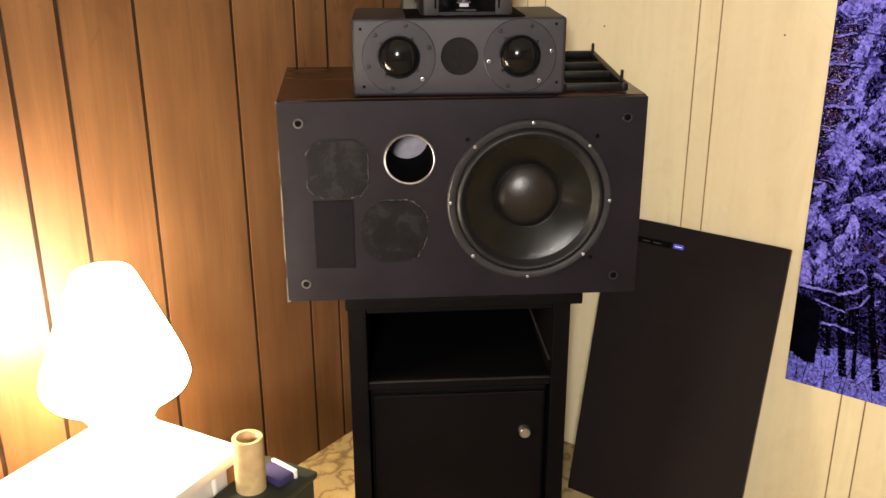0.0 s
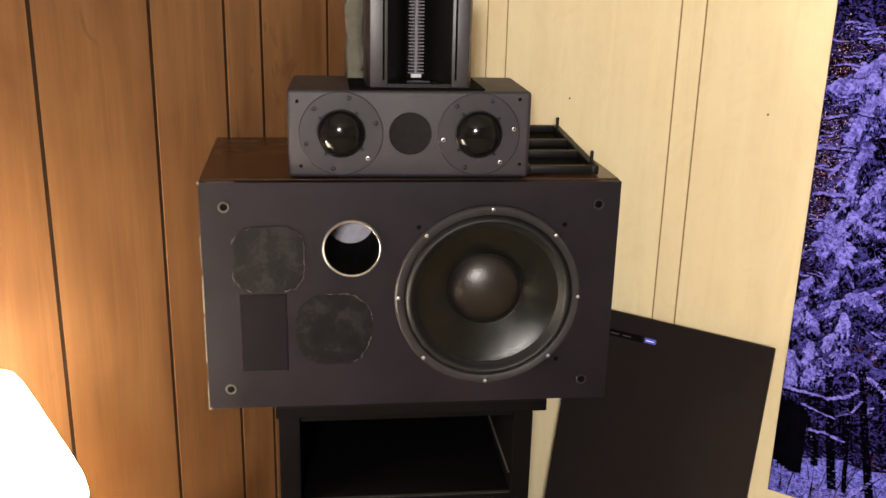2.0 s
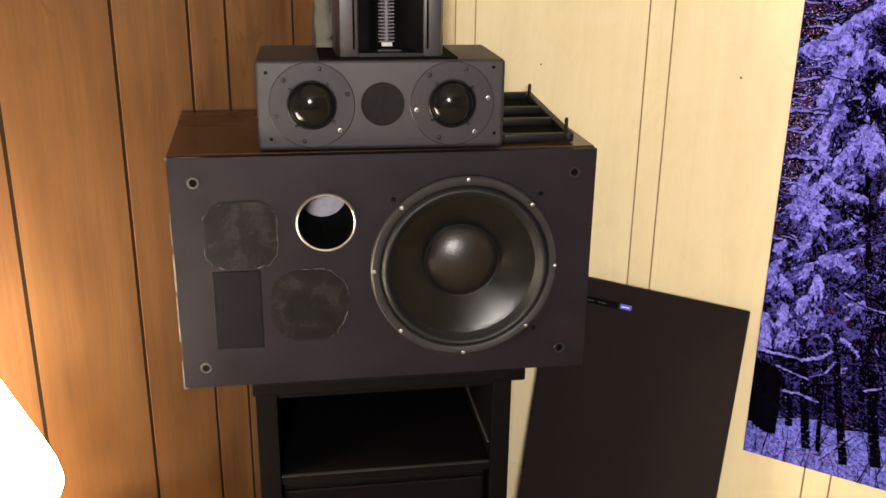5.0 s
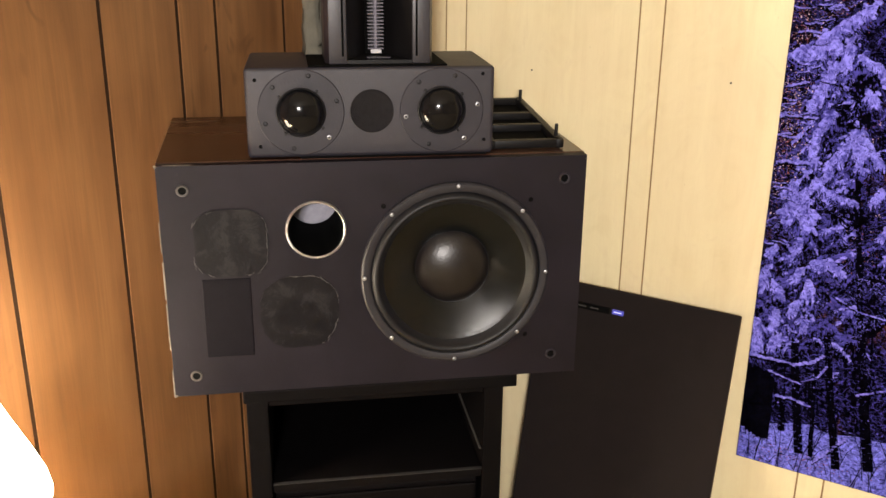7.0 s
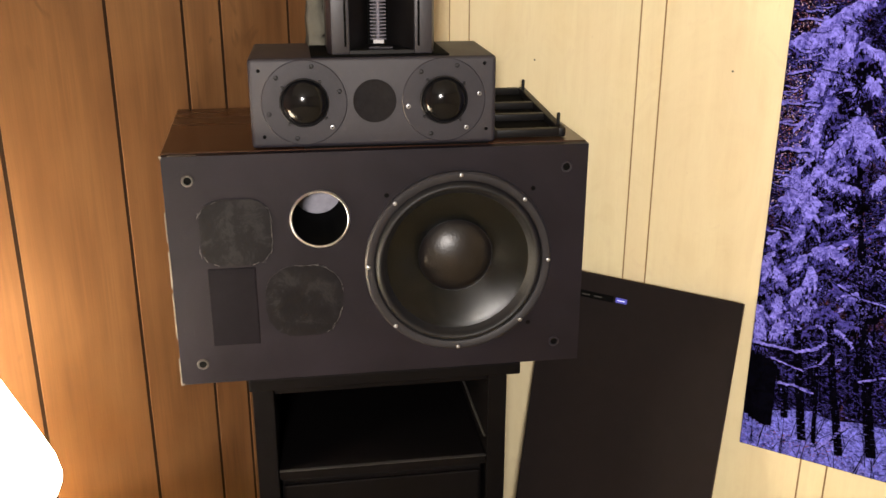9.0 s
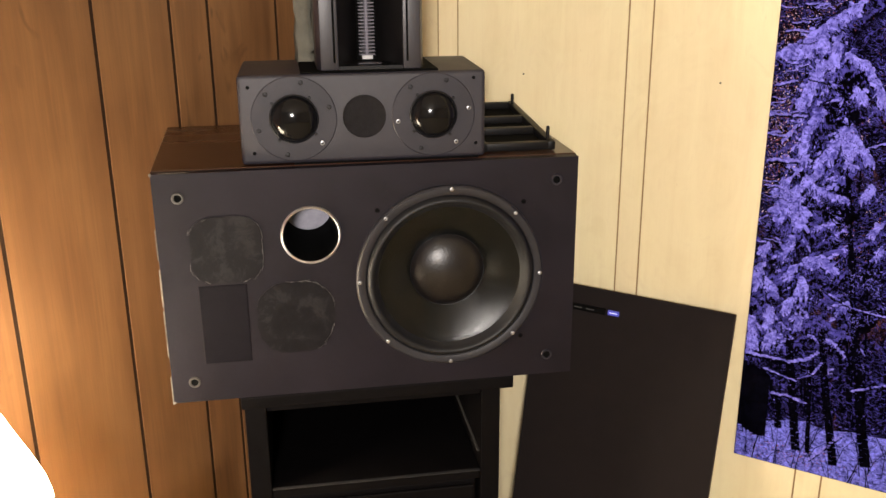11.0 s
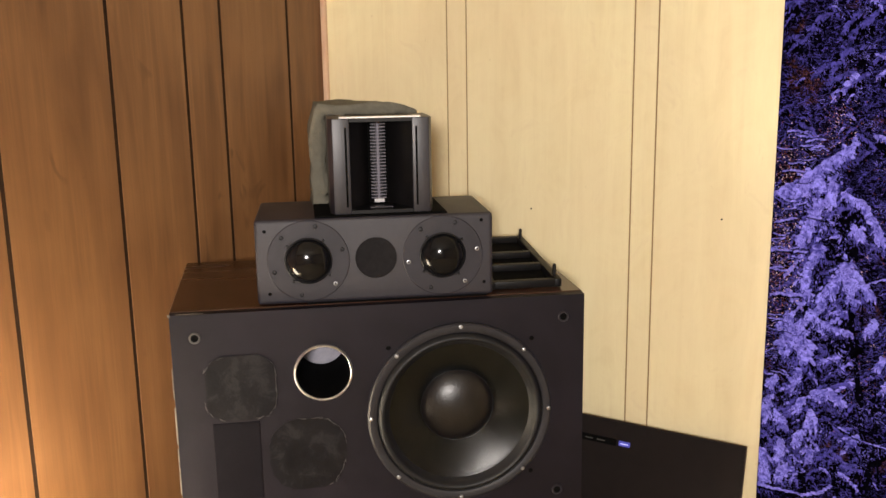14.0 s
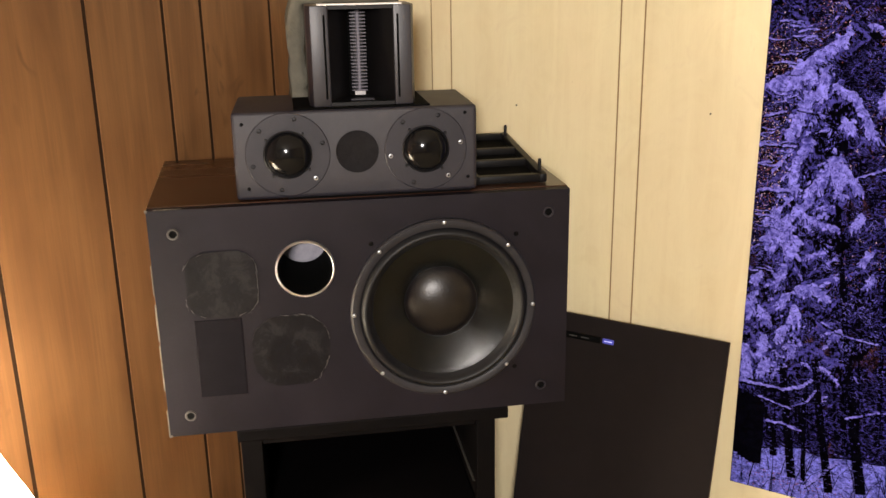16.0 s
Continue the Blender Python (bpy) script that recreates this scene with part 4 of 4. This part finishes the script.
    snow_arm([(0.029, 0.372), (0.043, 0.352)], 0.0088)
    snow_arm([(0.088, 0.379), (0.091, 0.361)], 0.0108)
    snow_arm([(0.072, 0.341), (0.062, 0.322)], 0.0078)
    snow_arm([(0.039, 0.318), (0.038, 0.283)], 0.0088)
    snow_arm([(0.087, 0.316), (0.092, 0.295)], 0.0078)
    snow_arm([(0.008, 0.294), (0.014, 0.237)], 0.0098)
    snow_arm([(0.047, 0.270), (0.043, 0.250)], 0.0098)
    snow_arm([(0.199, 0.503), (0.192, 0.488)], 0.0069)
    snow_arm([(0.181, 0.569), (0.171, 0.545)], 0.0059)
    snow_arm([(0.210, 0.462), (0.202, 0.445)], 0.0059)
    snow_arm([(0.206, 0.796), (0.195, 0.760)], 0.0098)
    snow_arm([(0.249, 0.606), (0.228, 0.575)], 0.0098)
    snow_arm([(0.282, 0.434), (0.265, 0.400)], 0.0098)
    snowy_limb([(-0.000, 0.222), (0.033, 0.221), (0.085, 0.221), (0.114, 0.233), (0.131, 0.251)], 0.0043)
    snowy_limb([(0.041, 0.197), (0.078, 0.188), (0.099, 0.185)], 0.0027)
    snowy_limb([(0.103, 0.191), (0.127, 0.206), (0.139, 0.232)], 0.0027)
    snowy_limb([(0.059, 0.150), (0.092, 0.151), (0.119, 0.143)], 0.0038)
    snowy_limb([(0.189, 0.097), (0.159, 0.055), (0.137, 0.028)], 0.0043)
    snowy_limb([(0.137, 0.365), (0.178, 0.346), (0.232, 0.341)], 0.0027)
    snowy_limb([(0.002, 0.679), (0.064, 0.679)], 0.0032)
    snowy_limb([(0.008, 0.596), (0.063, 0.600)], 0.0043)
    snowy_limb([(0.007, 0.728), (0.043, 0.739)], 0.0032)
    snowy_limb([(0.168, 0.634), (0.217, 0.655)], 0.0032)
    snowy_limb([(0.197, 0.189), (0.250, 0.214), (0.295, 0.215)], 0.0032)
    # shelves of snow on the bare trees along the edge
    for k in range(34):
        z = rnd.uniform(0.44, 0.92)
        x = rnd.uniform(-0.01, 0.02 + 0.04 * (z > 0.6))
        snowy_limb([(max(x, 0.002), z), (x + 0.016, z + rnd.uniform(-0.004, 0.006)), (x + rnd.uniform(0.022, 0.04), z + rnd.uniform(-0.006, 0.010))], rnd.uniform(0.0012, 0.0026))
    # needles, frost and bare twigs, too fine to count
    for k in range(15000):
        x, z = rnd.uniform(0, w * 0.62), rnd.uniform(0.23, h * 0.85)
        v = noise.noise(Vector((x * 26, z * 26, 7))) + 0.35 * noise.noise(Vector((x * 90, z * 90, 1)))
        ink_ = snow if v > 0.22 else trunks if v < 0.02 else dim
        a, length = rnd.gauss(-0.5, 0.9), rnd.uniform(0.0015, 0.0065)
        r = rnd.uniform(0.0002, 0.0006)
        stroke(ink_, [(x, z), (x + 0.5 * length * math.cos(a), z + 0.5 * length * math.sin(a) + length * rnd.uniform(-0.2, 0.2)), (x + length * math.cos(a), z + length * math.sin(a))], r, r * 0.4, 0.00318 + 0.00012 * rnd.random())
    # grasses and saplings in front
    for k in range(150):
        x, z, length = rnd.uniform(0, w), rnd.uniform(-0.01, 0.07), rnd.uniform(0.02, 0.10)
        a = rnd.gauss(0, 0.3)
        stroke(trunks, [(x, z), (x + 0.4 * length * a, z + 0.55 * length), (x + length * a * 1.2, z + length)], 0.0008, 0.0003, 0.0034)
    for name, bm, mat, label in (("ground_ink", ground, GROUND_INK, "blue snow on the ground"), ("dark_ink", trunks, TRUNK_INK, "black trunks and branches"), ("shaded_ink", dim, SNOW_DIM, "shaded blue twigs"),
                                 ("rust_ink", twigs, TWIG_INK, "rust-coloured leaves"), ("pale_ink", pale, PALE_INK, "pale gaps of sky"), ("snow_ink", snow, SNOW, "pale blue snow on boughs")):
        tagged(part(name, bm, mat, p, label), kind="stuff")


build_poster()


# ---- the side table with its lamp ----
def build_side_table():
    m = pose(-0.295, -0.145, 0, 0, 0, -29)
    t = thing("side_table", m, "low white side table beside the brown wall", "table")
    w, d, h = 0.285, 0.437, 0.4456
    part("tabletop", box(0, -d, h - 0.022, w, 0, h, 0.004), TABLE, t, "", True)
    part("apron", box(0.03, -d + 0.03, h - 0.082, w - 0.03, -0.03, h - 0.0225, 0.002), TABLE, t)
    for x in (0.022, w - 0.052):
        for y in (-0.052, -d + 0.022):
            part("leg", box(x, y, 0, x + 0.03, y + 0.03, h - 0.0226, 0.003), TABLE, t)


def build_lamp():
    lamp = thing("table_lamp", pose(-0.2675, -0.226, 0.4456) @ Matrix.Scale(0.95, 4), "lit white table lamp with a flared shade", "lamp")
    part("base", lathe([(0, 0), (0.058, 0), (0.062, 0.006), (0.052, 0.014), (0.060, 0.030), (0.075, 0.055), (0.066, 0.085), (0.030, 0.105), (0.016, 0.112), (0.012, 0.135), (0, 0.136)], 48), CERAMIC, lamp, "white ceramic base", True)
    outer = [(0.126, 0.096), (0.132, 0.110), (0.127, 0.135), (0.112, 0.175), (0.091, 0.225), (0.071, 0.275), (0.058, 0.305), (0.050, 0.318)]
    part("shade", lathe(outer + [(r - 0.003, h) for r, h in outer[::-1]], 64, None, True), SHADE, lamp, "glowing white shade", True)
    part("bulb", lathe([(0, 0.235), (0.018, 0.230), (0.029, 0.212), (0.030, 0.200), (0.022, 0.175), (0.014, 0.155), (0.013, 0.137)], 32), SHADE, lamp, "", True)


def build_crate():
    c = thing("crate", pose(0.025, -0.345, 0, 0, 0, -29), "dark green plastic box beside the table", "box")
    part("body", box(-0.085, -0.10, 0, 0.018, 0.07, 0.385, 0.008), GREEN, c, "", True)
    part("lid", box(-0.09, -0.105, 0.3852, 0.022, 0.075, 0.398, 0.004), GREEN, c, "", True)
    tb = thing("cardboard_tube", pose(-0.026, -0.335, 0.398), "upright pale cardboard tube standing on a box", "tube")
    part("tube", lathe([(0.0255, 0), (0.0255, 0.096), (0.0250, 0.0975), (0.0185, 0.0975), (0.018, 0.096), (0.018, 0.001)], 40, None, True), CARDBOARD, tb, "", True)
    pch = thing("pouch", pose(0.010, -0.305, 0.3985, 0, 0, -40), "dark blue pouch with a white edge", "pouch")
    part("pouch_body", box(-0.025, -0.022, 0.0, 0.034, 0.014, 0.016, 0.006), BLUE, pch, "", True)
    part("white_edge", box(-0.026, 0.0145, 0.001, 0.034, 0.0205, 0.018, 0.002), WHITE, pch, "white edge")


build_side_table()
build_lamp()
build_crate()


# ---- small things ----
def build_small():
    pkt = thing("small_packet", RIGHT @ pose(0.50, -0.20, 0.0, 0, 0, 20), "small white and blue packet on the carpet", "packet")
    part("packet_body", box(-0.02, -0.015, 0, 0.02, 0.015, 0.05, 0.004), WHITE, pkt, "", True)
    part("packet_band", box(-0.0205, -0.0155, 0.012, 0.0205, 0.0155, 0.026, 0.003), BLUE, pkt)
    nails = ((0.923, 1.078), (0.531, 1.069))
    for x, z in nails:
        n = part("nail", lathe([(0, 0.0025), (0.0016, 0.0022), (0.0018, 0.0)], 10, facing(0, 0, 0)), FRAME)
        n.matrix_world = RIGHT @ pose(x, 0.0005, z)
        tagged(n, "small dark nail in the cream wall", "nail", "nails in the wall")
    t = part("trim", box(0.0005, -0.011, 0, 0.013, -0.0005, HIGH, 0.003), TRIM)
    t.matrix_world = RIGHT
    tagged(t, "pinkish wooden moulding in the corner", "trim", kind="structure")
    # added fixture, never in view: an invented holder for room_light
    lampc = thing("unseen_pendant", Matrix.Translation((ROOM_LAMP.x, ROOM_LAMP.y, HIGH)), "unseen pendant added behind the camera to carry the room light", "lamp")
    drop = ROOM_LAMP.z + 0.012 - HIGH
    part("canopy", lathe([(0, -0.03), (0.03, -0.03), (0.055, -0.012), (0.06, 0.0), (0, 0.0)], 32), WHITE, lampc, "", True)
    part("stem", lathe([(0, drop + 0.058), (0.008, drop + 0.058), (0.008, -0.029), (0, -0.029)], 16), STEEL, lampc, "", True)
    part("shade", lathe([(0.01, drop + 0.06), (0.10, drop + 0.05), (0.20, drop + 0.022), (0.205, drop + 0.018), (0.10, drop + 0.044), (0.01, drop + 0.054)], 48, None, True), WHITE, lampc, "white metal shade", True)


build_small()
